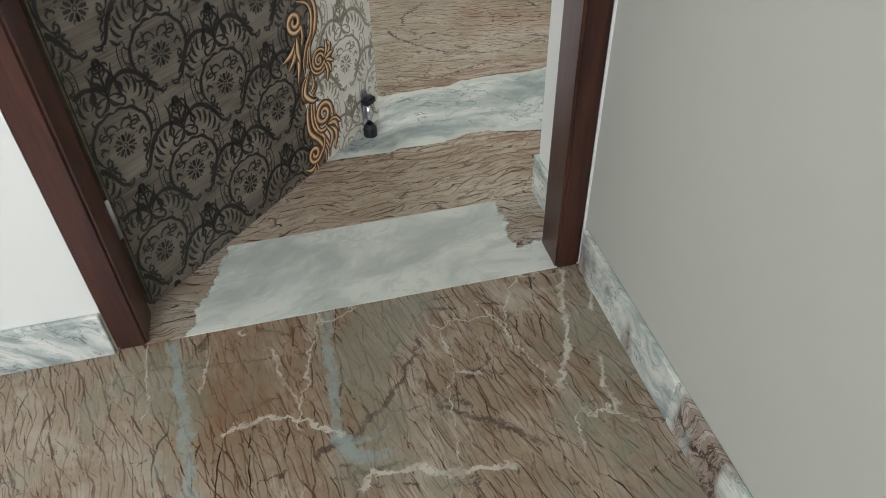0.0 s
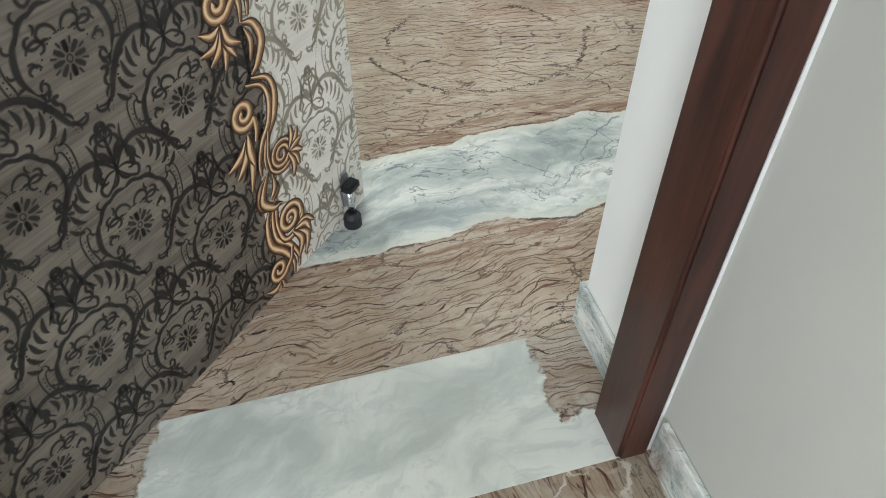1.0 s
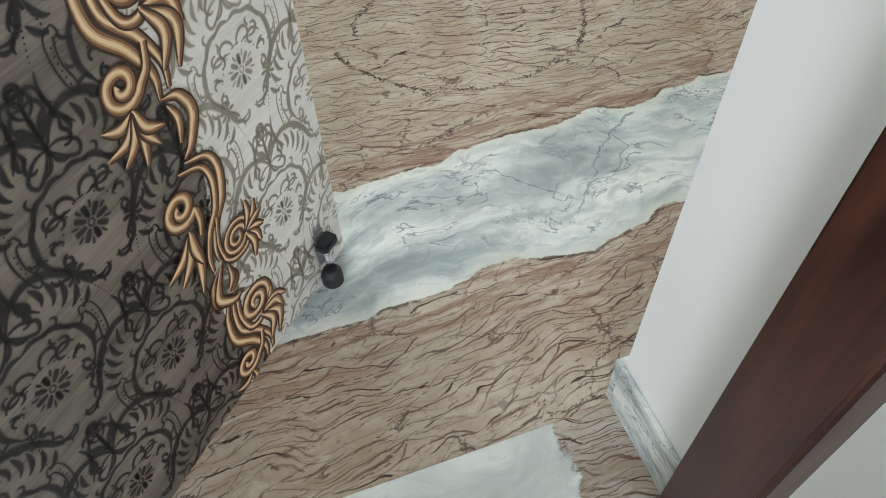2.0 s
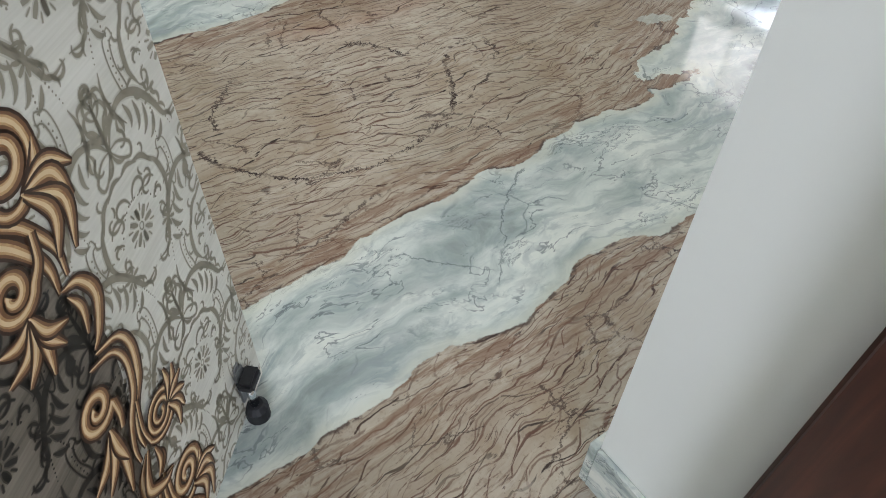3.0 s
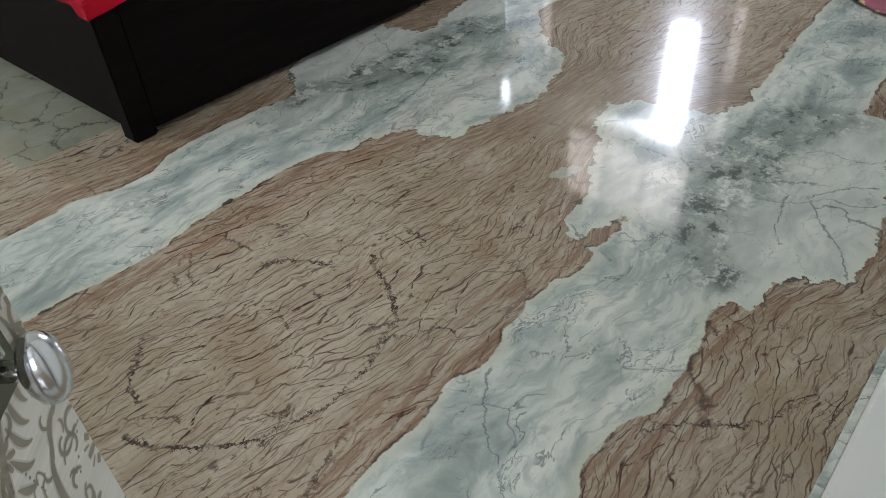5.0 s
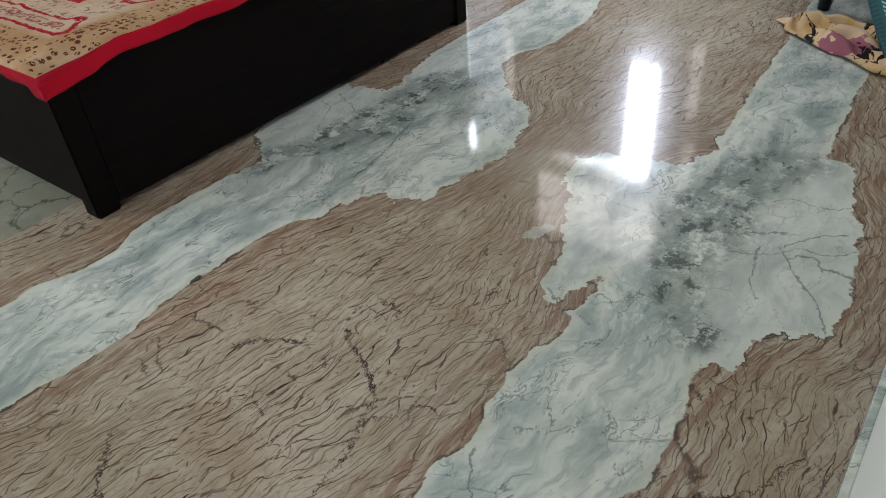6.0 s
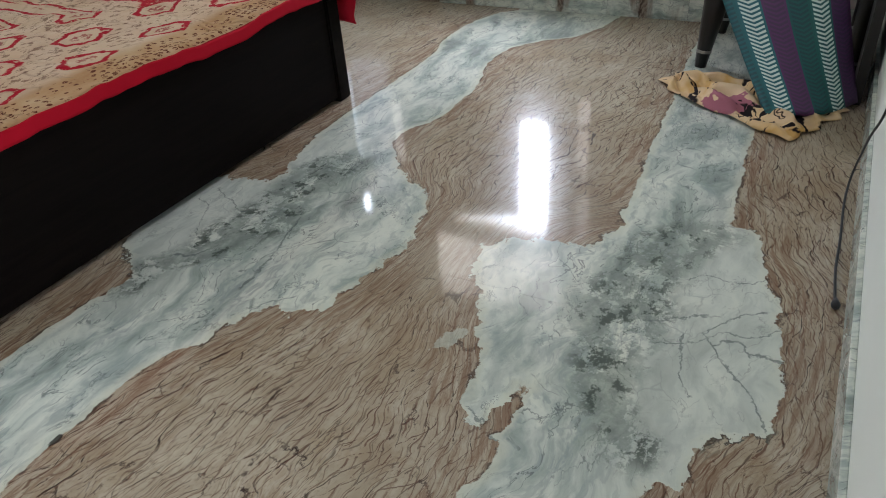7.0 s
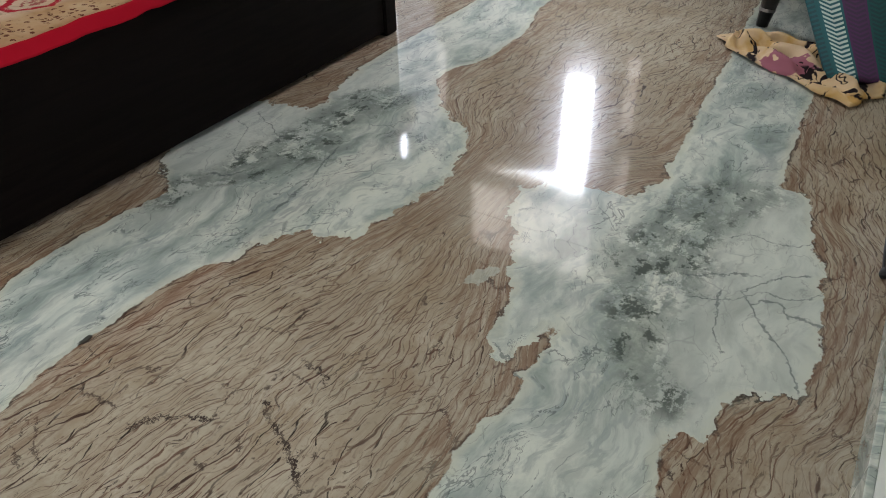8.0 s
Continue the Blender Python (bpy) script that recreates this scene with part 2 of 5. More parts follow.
    # short ragged cracks across the grain
    rag = n.vmath("ADD", n.vmath("MULTIPLY", p, (1.0, 1.5, 1)), n.vmath("MULTIPLY", n.noise(p, 30, 5, 0.75, colour=True), (0.07, 0.07, 0)))
    crack = n.math("MULTIPLY", n.cracks(rag, 5.2, 0.02), n.step(n.noise(p, 6.1, 5, 0.66), 0.52, 0.55))
    return n.mix(n.math("MULTIPLY", crack, 0.85), base, (0.05, 0.028, 0.02))


def make_bedroom_marble():
    """Book-matched slabs: tan stone with a pale band on each side of the line y = 1.305."""
    n = Nodes("bedroom_marble")
    p = n.pos()
    px, py, _ = n.split(p)
    s = n.math("SUBTRACT", py, 1.305)
    flow = n.math("ABSOLUTE", s)
    near = n.math("LESS_THAN", s, 0.0)
    wide = n.math("MULTIPLY", n.step(px, 1.6, 1.75), n.step(px, 2.85, 2.6))
    wa = n.vmath("MULTIPLY", n.vmath("SUBTRACT", n.noise(p, 8, 3, 0.55, colour=True), (0.5, 0.5, 0.5)), (0.055, 0.04, 0))
    wb = n.vmath("MULTIPLY", n.vmath("SUBTRACT", n.noise(p, 15, 5, 0.64, colour=True), (0.5, 0.5, 0.5)), (0.07, 0.05, 0))
    wb_x, wb_y, _ = n.split(wb)
    amp = n.math("MULTIPLY_ADD", wide, 1.5, 0.7)
    x, y, _ = n.split(n.vmath("ADD", n.vmath("ADD", p, wa), n.vmath("MULTIPLY", wb, n.join(amp, amp, amp))))
    w = n.math("ABSOLUTE", n.math("SUBTRACT", y, 1.305))
    ins = [(.5, .42), (.8, .425), (1.02, .403), (1.28, .431), (1.5, .43), (1.6, .414), (1.65, .36), (1.73, .346), (1.83, .3), (1.865, .187), (1.99, .14), (2.15, .122), (2.2, .098), (2.35, .125), (2.47, .165), (2.56, .25), (2.61, .325), (2.72, .43), (2.88, .497), (3.1, .43), (3.43, .44), (3.75, .51), (4.02, .4), (4.21, .21), (4.47, .14)]
    outs = [(.5, .755), (.76, .761), (1.0, .772), (1.22, .731), (1.34, .772), (1.49, .787), (1.62, .775), (1.81, .76), (1.85, .81), (2.0, .95), (2.2, .985), (2.36, .965), (2.43, .74), (2.62, .79), (2.97, .815), (3.3, .812), (3.69, .816), (4.03, .867), (4.34, .82), (4.5, .7)]
    ins_b = [(.5, .46), (.8, .458), (.9, .432), (1.1, .43), (1.2, .421), (1.25, .444), (1.4, .414), (1.5, .407), (1.6, .43), (1.69, .442), (1.71, .345), (1.75, .315), (1.83, .303), (1.93, .262), (2.05, .212), (2.16, .165), (2.29, .115), (2.39, .18), (2.44, .37), (2.55, .42), (2.84, .407), (3.1, .386), (3.4, .372), (3.6, .35), (4.4, .3)]
    outs_b = [(.5, .76), (.76, .748), (.86, .728), (.98, .756), (1.13, .735), (1.22, .713), (1.4, .754), (1.57, .747), (1.69, .716), (1.715, .775), (1.79, .8), (1.84, .815), (1.885, .86), (1.905, .91), (2.1, .918), (2.22, .906), (2.35, .885), (2.46, .848), (2.52, .82), (2.655, .803), (2.68, .722), (2.9, .705), (3.2, .692), (3.5, .67), (4.4, .5)]

    def pick(a, b):
        return n.math("ADD", n.math("MULTIPLY", near, b), n.math("MULTIPLY", n.math("SUBTRACT", 1.0, near), a))
    inner, outer = pick(n.curve(x, ins), n.curve(x, ins_b)), pick(n.curve(x, outs), n.curve(x, outs_b))
    gap = n.math("MINIMUM", n.math("SUBTRACT", w, inner), n.math("SUBTRACT", outer, w))

    def blob(cx, cy, rx, ry, tilt=0.0):
        """Below 1 within an oval about (cx, cy), with the ragged outline of the bands."""
        dx, dy = n.math("SUBTRACT", x, cx), n.math("SUBTRACT", n.math("SUBTRACT", y, 1.305), cy)
        dy = n.math("ADD", dy, n.math("MULTIPLY", dx, tilt))
        a, b = n.math("DIVIDE", dx, rx), n.math("DIVIDE", dy, ry)
        return n.math("SQRT", n.math("ADD", n.math("MULTIPLY", a, a), n.math("MULTIPLY", b, b)))
    # a brown tongue in the band beside the lobe
    tongue = blob(1.75, -0.415, 0.085, 0.026, 0.15)
    gap = n.math("MINIMUM", gap, n.math("MULTIPLY", n.math("SUBTRACT", tongue, 1.0), 0.03))
    band = n.step(gap, -0.002, 0.0025)
    # pale eye in the waist
    eye = n.step(blob(1.92, -0.2, 0.05, 0.024, 0.4), 1.08, 0.96)
    # square inlays beside the bed
    sq = n.math("MULTIPLY", n.math("MULTIPLY", n.math("GREATER_THAN", px, 1.03), n.math("LESS_THAN", px, 2.6)), n.math("GREATER_THAN", py, 2.37))
    sq2 = n.math("MULTIPLY", n.math("LESS_THAN", px, 0.84), n.math("GREATER_THAN", py, 2.45))
    squares = n.math("MAXIMUM", sq, sq2)
    band = n.math("MAXIMUM", n.math("MAXIMUM", band, n.math("MULTIPLY", eye, 0.55)), squares)

    # the grain follows the bands: it narrows with the waist between them, and runs along their outer sides
    smooth_in, smooth_out = pick(n.curve(px, ins), n.curve(px, ins_b)), pick(n.curve(px, outs), n.curve(px, outs_b))
    calm_in = n.curve(px, [(.5, .43), (1.4, .42), (1.8, .33), (2.1, .2), (2.35, .17), (2.6, .3), (2.9, .45), (3.7, .46), (4.4, .3)])
    calm_out = n.curve(px, [(.5, .75), (1.5, .76), (1.75, .8), (2.0, .9), (2.25, .92), (2.6, .81), (2.9, .75), (4.4, .6)])
    lane_in = n.math("MULTIPLY", n.math("DIVIDE", s, n.math("ADD", calm_in, 0.06)), 0.45)
    lane_out = n.math("ADD", n.math("SUBTRACT", flow, n.math("MULTIPLY", calm_out, 0.8)), 2.0)
    far = n.math("GREATER_THAN", flow, n.math("MULTIPLY", n.math("ADD", smooth_in, smooth_out), 0.5))
    lane = n.math("ADD", n.math("MULTIPLY", far, lane_out), n.math("MULTIPLY", n.math("SUBTRACT", 1.0, far), lane_in))
    tones = ((0.315, 0.235, 0.16), (0.405, 0.325, 0.235), (0.455, 0.375, 0.277), (0.515, 0.44, 0.335), (0.38, 0.3, 0.205))
    brown = lined_marble(n, p, px, lane, tones)
    olive = n.step(n.noise(p, 1.6, 4, 0.6), 0.52, 0.66)
    brown = n.mix(n.math("MULTIPLY", olive, 0.25), brown, (0.36, 0.315, 0.225))
    red = n.math("MULTIPLY", n.step(gap, -0.2, -0.01), n.step(n.noise(n.vmath("MULTIPLY", n.join(px, lane), (5, 46, 1)), 1.0, 8, 0.7, 0.3), 0.46, 0.58))
    brown = n.mix(n.math("MULTIPLY", red, 0.7), brown, (0.2, 0.1, 0.054))
    waist = n.math("MULTIPLY", n.math("MULTIPLY", n.step(px, 1.45, 1.9), n.step(px, 3.0, 2.5)), n.step(n.noise(n.vmath("MULTIPLY", n.join(px, lane), (4, 30, 1)), 1.0, 7, 0.68, 0.3), 0.47, 0.6))
    brown = n.mix(n.math("MULTIPLY", waist, 0.4), brown, (0.21, 0.125, 0.073))
    brow = n.math("MULTIPLY", n.math("MULTIPLY", n.step(px, 1.78, 1.83), n.step(px, 1.96, 1.9)), n.math("MULTIPLY", n.step(flow, 0.78, 0.82), n.step(n.math("ABSOLUTE", gap), 0.02, 0.006)))
    brown = n.mix(n.math("MULTIPLY", brow, 0.85), brown, (0.05, 0.055, 0.045))
    rim = n.math("MULTIPLY", n.step(n.math("ABSOLUTE", gap), 0.011, 0.003), n.step(n.noise(p, 14, 5, 0.65), 0.5, 0.57))
    brown = n.mix(n.math("MULTIPLY", rim, 0.85), brown, (0.06, 0.035, 0.025))

    # pale haze of the window's reflection, painted into the waist
    glare_haze = n.math("MULTIPLY", n.step(blob(2.27, -0.06, 0.26, 0.16), 1.1, 0.2), n.math("MULTIPLY_ADD", n.noise(p, 9, 6, 0.65), 1.2, -0.1))
    brown = n.mix(n.math("MULTIPLY", glare_haze, 0.7, clamp=True), brown, (0.56, 0.5, 0.4))

    # single cracks that cross the tan oval
    jag = n.split(n.vmath("SUBTRACT", n.noise(p, 40, 6, 0.78, colour=True), (0.5, 0.5, 0.5)))
    cx, cs = n.math("ADD", px, n.math("MULTIPLY", jag[0], 0.085)), n.math("ADD", s, n.math("MULTIPLY", jag[1], 0.085))
    thick = n.math("MULTIPLY_ADD", n.noise(p, 27, 4), 3.4, -0.75)
    marks = None
    for u, v, pts, wd in ((cs, cx, ((-.235, 1.185), (-.21, 1.25), (-.18, 1.28), (-.1, 1.325), (-.02, 1.365)), .007),
                          (cs, cx, ((-.36, 1.29), (-.31, 1.285), (-.27, 1.225), (-.235, 1.19)), .004),
                          (cs, cx, ((.03, 1.28), (.11, 1.24), (.165, 1.18)), .005),
                          (cs, cx, ((.02, .78), (.07, .79), (.13, .84), (.175, .89)), .006),
                          (cs, cx, ((-.25, .89), (-.2, .83), (-.15, .785), (-.07, .73), (-.03, .72)), .009),
                          (cx, cs, ((.9, -.24), (1.03, -.27), (1.19, -.235)), .0045),
                          (cs, cx, ((-.1, 1.46), (-.055, 1.49), (-.015, 1.49)), .005),
                          (cs, cx, ((-.105, .63), (-.06, .585), (-.02, .58), (.02, .61), (.08, .68)), .006),
                          (cs, cx, ((-.96, 1.57), (-.92, 1.48), (-.88, 1.42), (-.83, 1.39), (-.755, 1.31)), .006)):
        m = n.vein(u, v, pts, wd)
        marks = m if marks is None else n.math("MAXIMUM", marks, m)
    brown = n.mix(n.math("MULTIPLY", marks, thick, clamp=True), brown, (0.04, 0.022, 0.016))

    pale = white_marble(n, n.vmath("ADD", p, (0.35, 0.1, 0)), 1.0)
    # streaks that run with the band
    grow = n.math("DIVIDE", n.math("SUBTRACT", flow, smooth_in), n.math("ADD", n.math("SUBTRACT", smooth_out, smooth_in), 0.05))
    strand = n.noise(n.vmath("ADD", n.vmath("MULTIPLY", n.join(px, grow, n.math("MULTIPLY", near, 3.0)), (3.2, 4.6, 1)), n.vmath("MULTIPLY", n.noise(p, 7, 4, 0.6, colour=True), (0.9, 0.9, 0))), 1.0, 7, 0.66)
    pale = n.mix(n.math("MULTIPLY", n.step(strand, 0.53, 0.64), 0.4), pale, (0.3, 0.345, 0.325))
    thread = n.step(n.math("ABSOLUTE", n.math("SUBTRACT", strand, 0.5)), 0.008, 0.002)
    thread = n.math("MULTIPLY", thread, n.step(n.noise(p, 6.5, 4), 0.5, 0.58))
    pale = n.mix(n.math("MULTIPLY", thread, 0.7), pale, (0.1, 0.125, 0.125))
    edge = n.math("MULTIPLY", n.step(gap, 0.034, 0.003), n.step(n.noise(p, 7, 4), 0.34, 0.48))
    pale = n.mix(n.math("MULTIPLY", edge, 0.65), pale, (0.66, 0.665, 0.55))
    shade = n.math("MULTIPLY", n.math("MULTIPLY", n.step(gap, 0.02, 0.045), n.step(gap, 0.11, 0.06)), n.step(n.noise(n.vmath("MULTIPLY", p, (1.0, 2.4, 1)), 5, 5, 0.6), 0.47, 0.6))
    pale = n.mix(n.math("MULTIPLY", shade, 0.4), pale, (0.27, 0.315, 0.305))
    # the lobes: whiter stone, a chain of grey-green patches with dark knots, and branching veins
    lobe = n.math("MULTIPLY", wide, n.step(flow, 0.56, 0.68))
    pale = n.mix(n.math("MULTIPLY", lobe, 0.45), pale, (0.68, 0.7, 0.64))
    chain = pick(n.curve(px, [(1.88, .74), (1.96, .66), (2.13, .625), (2.2, .59), (2.37, .62), (2.5, .6)]), n.curve(px, [(1.7, .67), (1.79, .67), (1.83, .63), (1.92, .575), (2.07, .55), (2.22, .54), (2.44, .57), (2.62, .66), (2.7, .7)]))
    size = n.curve(px, [(1.68, .0), (1.76, .06), (1.9, .065), (2.05, .095), (2.2, .12), (2.35, .09), (2.55, .1), (2.72, .0)])
    off = n.math("DIVIDE", n.math("ABSOLUTE", n.math("SUBTRACT", flow, chain)), n.math("ADD", size, 0.001))
    near_heart = n.math("MULTIPLY", n.step(off, 1.5, 0.5), n.math("MULTIPLY", n.step(px, 1.68, 1.78), n.step(px, 2.72, 2.6)))
    heart = n.math("MULTIPLY", near_heart, n.step(n.noise(p, 9, 9, 0.74), 0.45, 0.5))
    pale = n.mix(n.math("MULTIPLY", heart, n.math("MULTIPLY_ADD", n.noise(p, 21, 6, 0.7), 1.5, -0.1), clamp=True), pale, (0.17, 0.205, 0.18))
    knots = n.math("MULTIPLY", near_heart, n.step(n.noise(n.vmath("ADD", p, (4.4, 2.2, 0)), 12, 9, 0.78), 0.53, 0.57))
    pale = n.mix(n.math("MULTIPLY", knots, 0.85), pale, (0.045, 0.062, 0.05))
    cx, cs = n.math("ADD", px, n.math("MULTIPLY", n.math("ADD", wb_x, n.math("MULTIPLY", jag[0], 0.03)), 0.9)), n.math("ADD", s, n.math("MULTIPLY", n.math("ADD", wb_y, n.math("MULTIPLY", jag[1], 0.03)), 0.9))
    twigs = None
    for u, v, pts, wd in ((cx, cs, ((1.92, -.905), (1.97, -.885), (2.06, -.82), (2.18, -.735)), .0045),
                          (cs, cx, ((-.86, 2.31), (-.79, 2.25), (-.735, 2.17)), .005),
                          (cs, cx, ((-.92, 2.14), (-.85, 2.14), (-.82, 2.17), (-.765, 2.14)), .006),
                          (cx, cs, ((1.95, -.75), (2.02, -.72), (2.1, -.7), (2.16, -.69)), .003),
                          (cs, cx, ((-.9, 2.26), (-.84, 2.2), (-.78, 2.19), (-.7, 2.12), (-.64, 2.1)), .003),
                          (cs, cx, ((-.85, 2.44), (-.78, 2.4), (-.72, 2.41), (-.66, 2.37)), .003),
                          (cs, cx, ((.7, 2.02), (.76, 2.06), (.84, 2.2), (.9, 2.22)), .0035),
                          (cs, cx, ((.68, 2.2), (.78, 2.24), (.88, 2.3)), .003),
                          (cs, cx, ((-.76, 2.25), (-.72, 2.24), (-.675, 2.2), (-.6, 2.17)), .0045),
                          (cx, cs, ((1.03, -.68), (1.06, -.637), (1.12, -.563), (1.18, -.505), (1.26, -.455)), .0035),
                          (cs, cx, ((-.64, 1.04), (-.56, .96), (-.51, .91)), .003),
                          (cx, cs, ((1.64, -.41), (1.68, -.425), (1.72, -.37), (1.74, -.335)), .009),
                          (cs, cx, ((.58, 2.2), (.625, 2.13), (.65, 1.98), (.735, 1.92)), .008),
                          (cx, cs, ((1.88, .42), (2.02, .435), (2.1, .46), (2.25, .5)), .005)):
        m = n.vein(u, v, pts, wd)
        twigs = m if twigs is None else n.math("MAXIMUM", twigs, m)
    pale = n.mix(n.math("MULTIPLY", n.math("MULTIPLY", twigs, thick, clamp=True), 0.7), pale, (0.1, 0.125, 0.125))
    # shade beside the bed, put into the inlays as a darker olive
    inlay_shade = n.math("MULTIPLY", squares, n.math("MULTIPLY_ADD", n.noise(p, 5, 5, 0.6), 0.7, 0.4), clamp=True)
    pale = n.mix(inlay_shade, pale, (0.23, 0.225, 0.16))
    net = n.math("MULTIPLY", n.math("MULTIPLY", squares, n.cracks(n.vmath("ADD", p, n.vmath("MULTIPLY", n.noise(p, 12, 5, 0.7, colour=True), (0.12, 0.12, 0))), 6.0, 0.03)), n.step(n.noise(p, 5, 3), 0.42, 0.52))
    pale = n.mix(n.math("MULTIPLY", net, 0.8), pale, (0.05, 0.05, 0.035))
    col = n.mix(band, brown, pale)
    # black knots on the band's edge
    dots = n.math("MAXIMUM", n.step(blob(1.285, 0.432, 0.016, 0.008), 1.1, 0.8), n.step(blob(0.79, 0.426, 0.014, 0.007), 1.1, 0.8))
    col = n.mix(n.math("MULTIPLY", dots, 0.9), col, (0.015, 0.013, 0.01))
    seam = n.step(flow, 0.0015, 0.0)
    col = n.mix(n.math("MULTIPLY", seam, 0.25), col, (0.3, 0.27, 0.22))
    n.put(n.bsdf.inputs["Coat Weight"], 0.3)
    n.put(n.bsdf.inputs["Coat Roughness"], 0.28)
    return polished(n, col, p, 0.05)


def make_hall_marble():
    """Tan stone with fine dark grain towards the door, blue-grey streaks and cream veins."""
    n = Nodes("hall_marble")
    p = n.pos()
    px, py, _ = n.split(p)
    tones = ((0.19, 0.14, 0.092), (0.28, 0.21, 0.145), (0.335, 0.265, 0.19), (0.41, 0.35, 0.27), (0.28, 0.2, 0.125))
    brown = lined_marble(n, p, py, n.math("ADD", px, n.math("MULTIPLY", py, 0.1)), tones, 0.6)
    tint = n.noise(p, 3.2, 5, 0.62)
    brown = n.mix(n.math("MULTIPLY", n.step(tint, 0.5, 0.62), 0.6), brown, (0.25, 0.245, 0.18))
    brown = n.mix(n.math("MULTIPLY", n.step(tint, 0.45, 0.34), 0.65), brown, (0.46, 0.4, 0.31))
    jag = n.split(n.vmath("SUBTRACT", n.noise(p, 20, 6, 0.72, colour=True), (0.5, 0.5, 0.5)))
    x, y = n.math("ADD", px, n.math("MULTIPLY", jag[0], 0.07)), n.math("ADD", py, n.math("MULTIPLY", jag[1], 0.07))
    # rusty field between the two streaks
    rust = n.math("MULTIPLY", n.math("MULTIPLY", n.step(x, 0.08, 0.13), n.step(x, 0.33, 0.28)), n.step(y, -0.3, -0.2))
    brown = n.mix(n.math("MULTIPLY", rust, n.math("MULTIPLY_ADD", n.noise(n.vmath("MULTIPLY", p, (40, 5, 1)), 1.0, 5, 0.6), 0.9, 0.0)), brown, (0.22, 0.115, 0.055))
    rough = n.math("MULTIPLY_ADD", n.noise(p, 24, 4), 3.0, -0.6)
    dark = n.math("MAXIMUM", n.vein(x, y, ((.3, -.34), (.38, -.306), (.457, -.236), (.485, -.2), (.525, -.12)), 0.012), n.vein(x, y, ((.5, -.22), (.546, -.31), (.62, -.356), (.69, -.42)), 0.009))
    col = n.mix(n.math("MULTIPLY", n.math("MULTIPLY", dark, rough, clamp=True), 0.8), brown, (0.075, 0.055, 0.04))
    # blue-grey streaks
    wob = n.math("MULTIPLY_ADD", n.noise(p, 3.5, 5), 0.2, -0.1)
    v = n.join(n.math("MULTIPLY", n.math("ADD", px, wob), 9.0), n.math("MULTIPLY", py, 1.3))
    streak = n.math("MULTIPLY", n.step(n.noise(v, 1.0, 4, 0.55), 0.64, 0.72), n.step(px, 0.02, -0.12))
    grey = n.math("MAXIMUM", n.vein(y, x, ((-.5, .1), (-.28, .078), (-.2, .072), (-.12, .062), (-.01, .045)), 0.015), n.vein(y, x, ((-.38, .38), (-.3, .34), (-.19, .345), (-.1, .345), (-.005, .36)), 0.014))
    spot = n.math("MULTIPLY", n.vein(x, y, ((.33, -.32), (.39, -.35), (.44, -.33)), 0.045), n.step(n.noise(p, 18, 6, 0.7), 0.44, 0.54))
    grey = n.math("MAXIMUM", n.math("MAXIMUM", grey, streak), spot)
    grey = n.math("MULTIPLY", grey, n.math("MULTIPLY_ADD", n.noise(p, 22, 6, 0.75), 3.4, -0.95), clamp=True)
    col = n.mix(n.math("MULTIPLY", grey, 0.9), col, (0.31, 0.355, 0.325))
    # cream veins
    bent = n.vmath("ADD", n.vmath("MULTIPLY", p, (1.9, 0.75, 1)), n.vmath("MULTIPLY", n.noise(p, 9, 5, 0.65, colour=True), (0.16, 0.16, 0)))
    pale = n.math("MULTIPLY", n.cracks(bent, 2.6, 0.011), n.step(n.noise(p, 4.6, 4), 0.52, 0.58))
    for u, w, pts, wd in ((x, y, ((.66, -.05), (.702, -.156), (.728, -.238), (.745, -.32)), .006), (y, x, ((-.31, .75), (-.228, .8), (-.11, .834), (-.01, .868)), .007),
                          (x, y, ((.14, -.262), (.176, -.241), (.247, -.247), (.305, -.274), (.345, -.31)), .006), (x, y, ((.36, -.42), (.425, -.399), (.5, -.423), (.565, -.435), (.625, -.444)), .007)):
        pale = n.math("MAXIMUM", pale, n.vein(u, w, pts, wd))
    col = n.mix(n.math("MULTIPLY", n.math("MULTIPLY", pale, rough, clamp=True), 0.85), col, (0.58, 0.53, 0.44))
    return polished(n, col, p, 0.12)


def make_threshold_marble():
    """White stone with soft slanting clouds; brown stone at its hinge end and in the far corner by the lock jamb."""
    n = Nodes("threshold_marble")
    p = n.pos()
    px, py, _ = n.split(p)
    brown = lined_marble(n, p, px, py, ((0.26, 0.2, 0.14), (0.36, 0.3, 0.23), (0.42, 0.37, 0.29), (0.48, 0.43, 0.35), (0.4, 0.33, 0.25)))
    jag = n.split(n.vmath("SUBTRACT", n.noise(p, 11, 7, 0.7, colour=True), (0.5, 0.5, 0.5)))
    x, y = n.math("ADD", px, n.math("MULTIPLY", jag[0], 0.09)), n.math("ADD", py, n.math("MULTIPLY", jag[1], 0.09))
    gap = n.math("MAXIMUM", n.math("SUBTRACT", n.math("MULTIPLY_ADD", y, 0.35, 0.07), x), n.math("MINIMUM", n.math("SUBTRACT", x, 0.8), n.math("SUBTRACT", y, 0.09)))
    ends = n.step(gap, -0.003, 0.003)
    rim = n.math("MULTIPLY", n.step(n.math("ABSOLUTE", gap), 0.007, 0.001), n.step(n.noise(p, 30, 4), 0.44, 0.54))
    turned = n.vmath("ADD", n.join(n.math("ADD", px, n.math("MULTIPLY", py, 0.8)), n.math("SUBTRACT", py, n.math("MULTIPLY", px, 0.45))), (3.1, 1.7, 0))
    col = n.mix(ends, n.mix(0.5, white_marble(n, turned, 0.35), (0.67, 0.69, 0.6)), brown)
    col = n.mix(n.math("MULTIPLY", rim, 0.45), col, (0.13, 0.09, 0.06))
    return polished(n, col, p, 0.14)


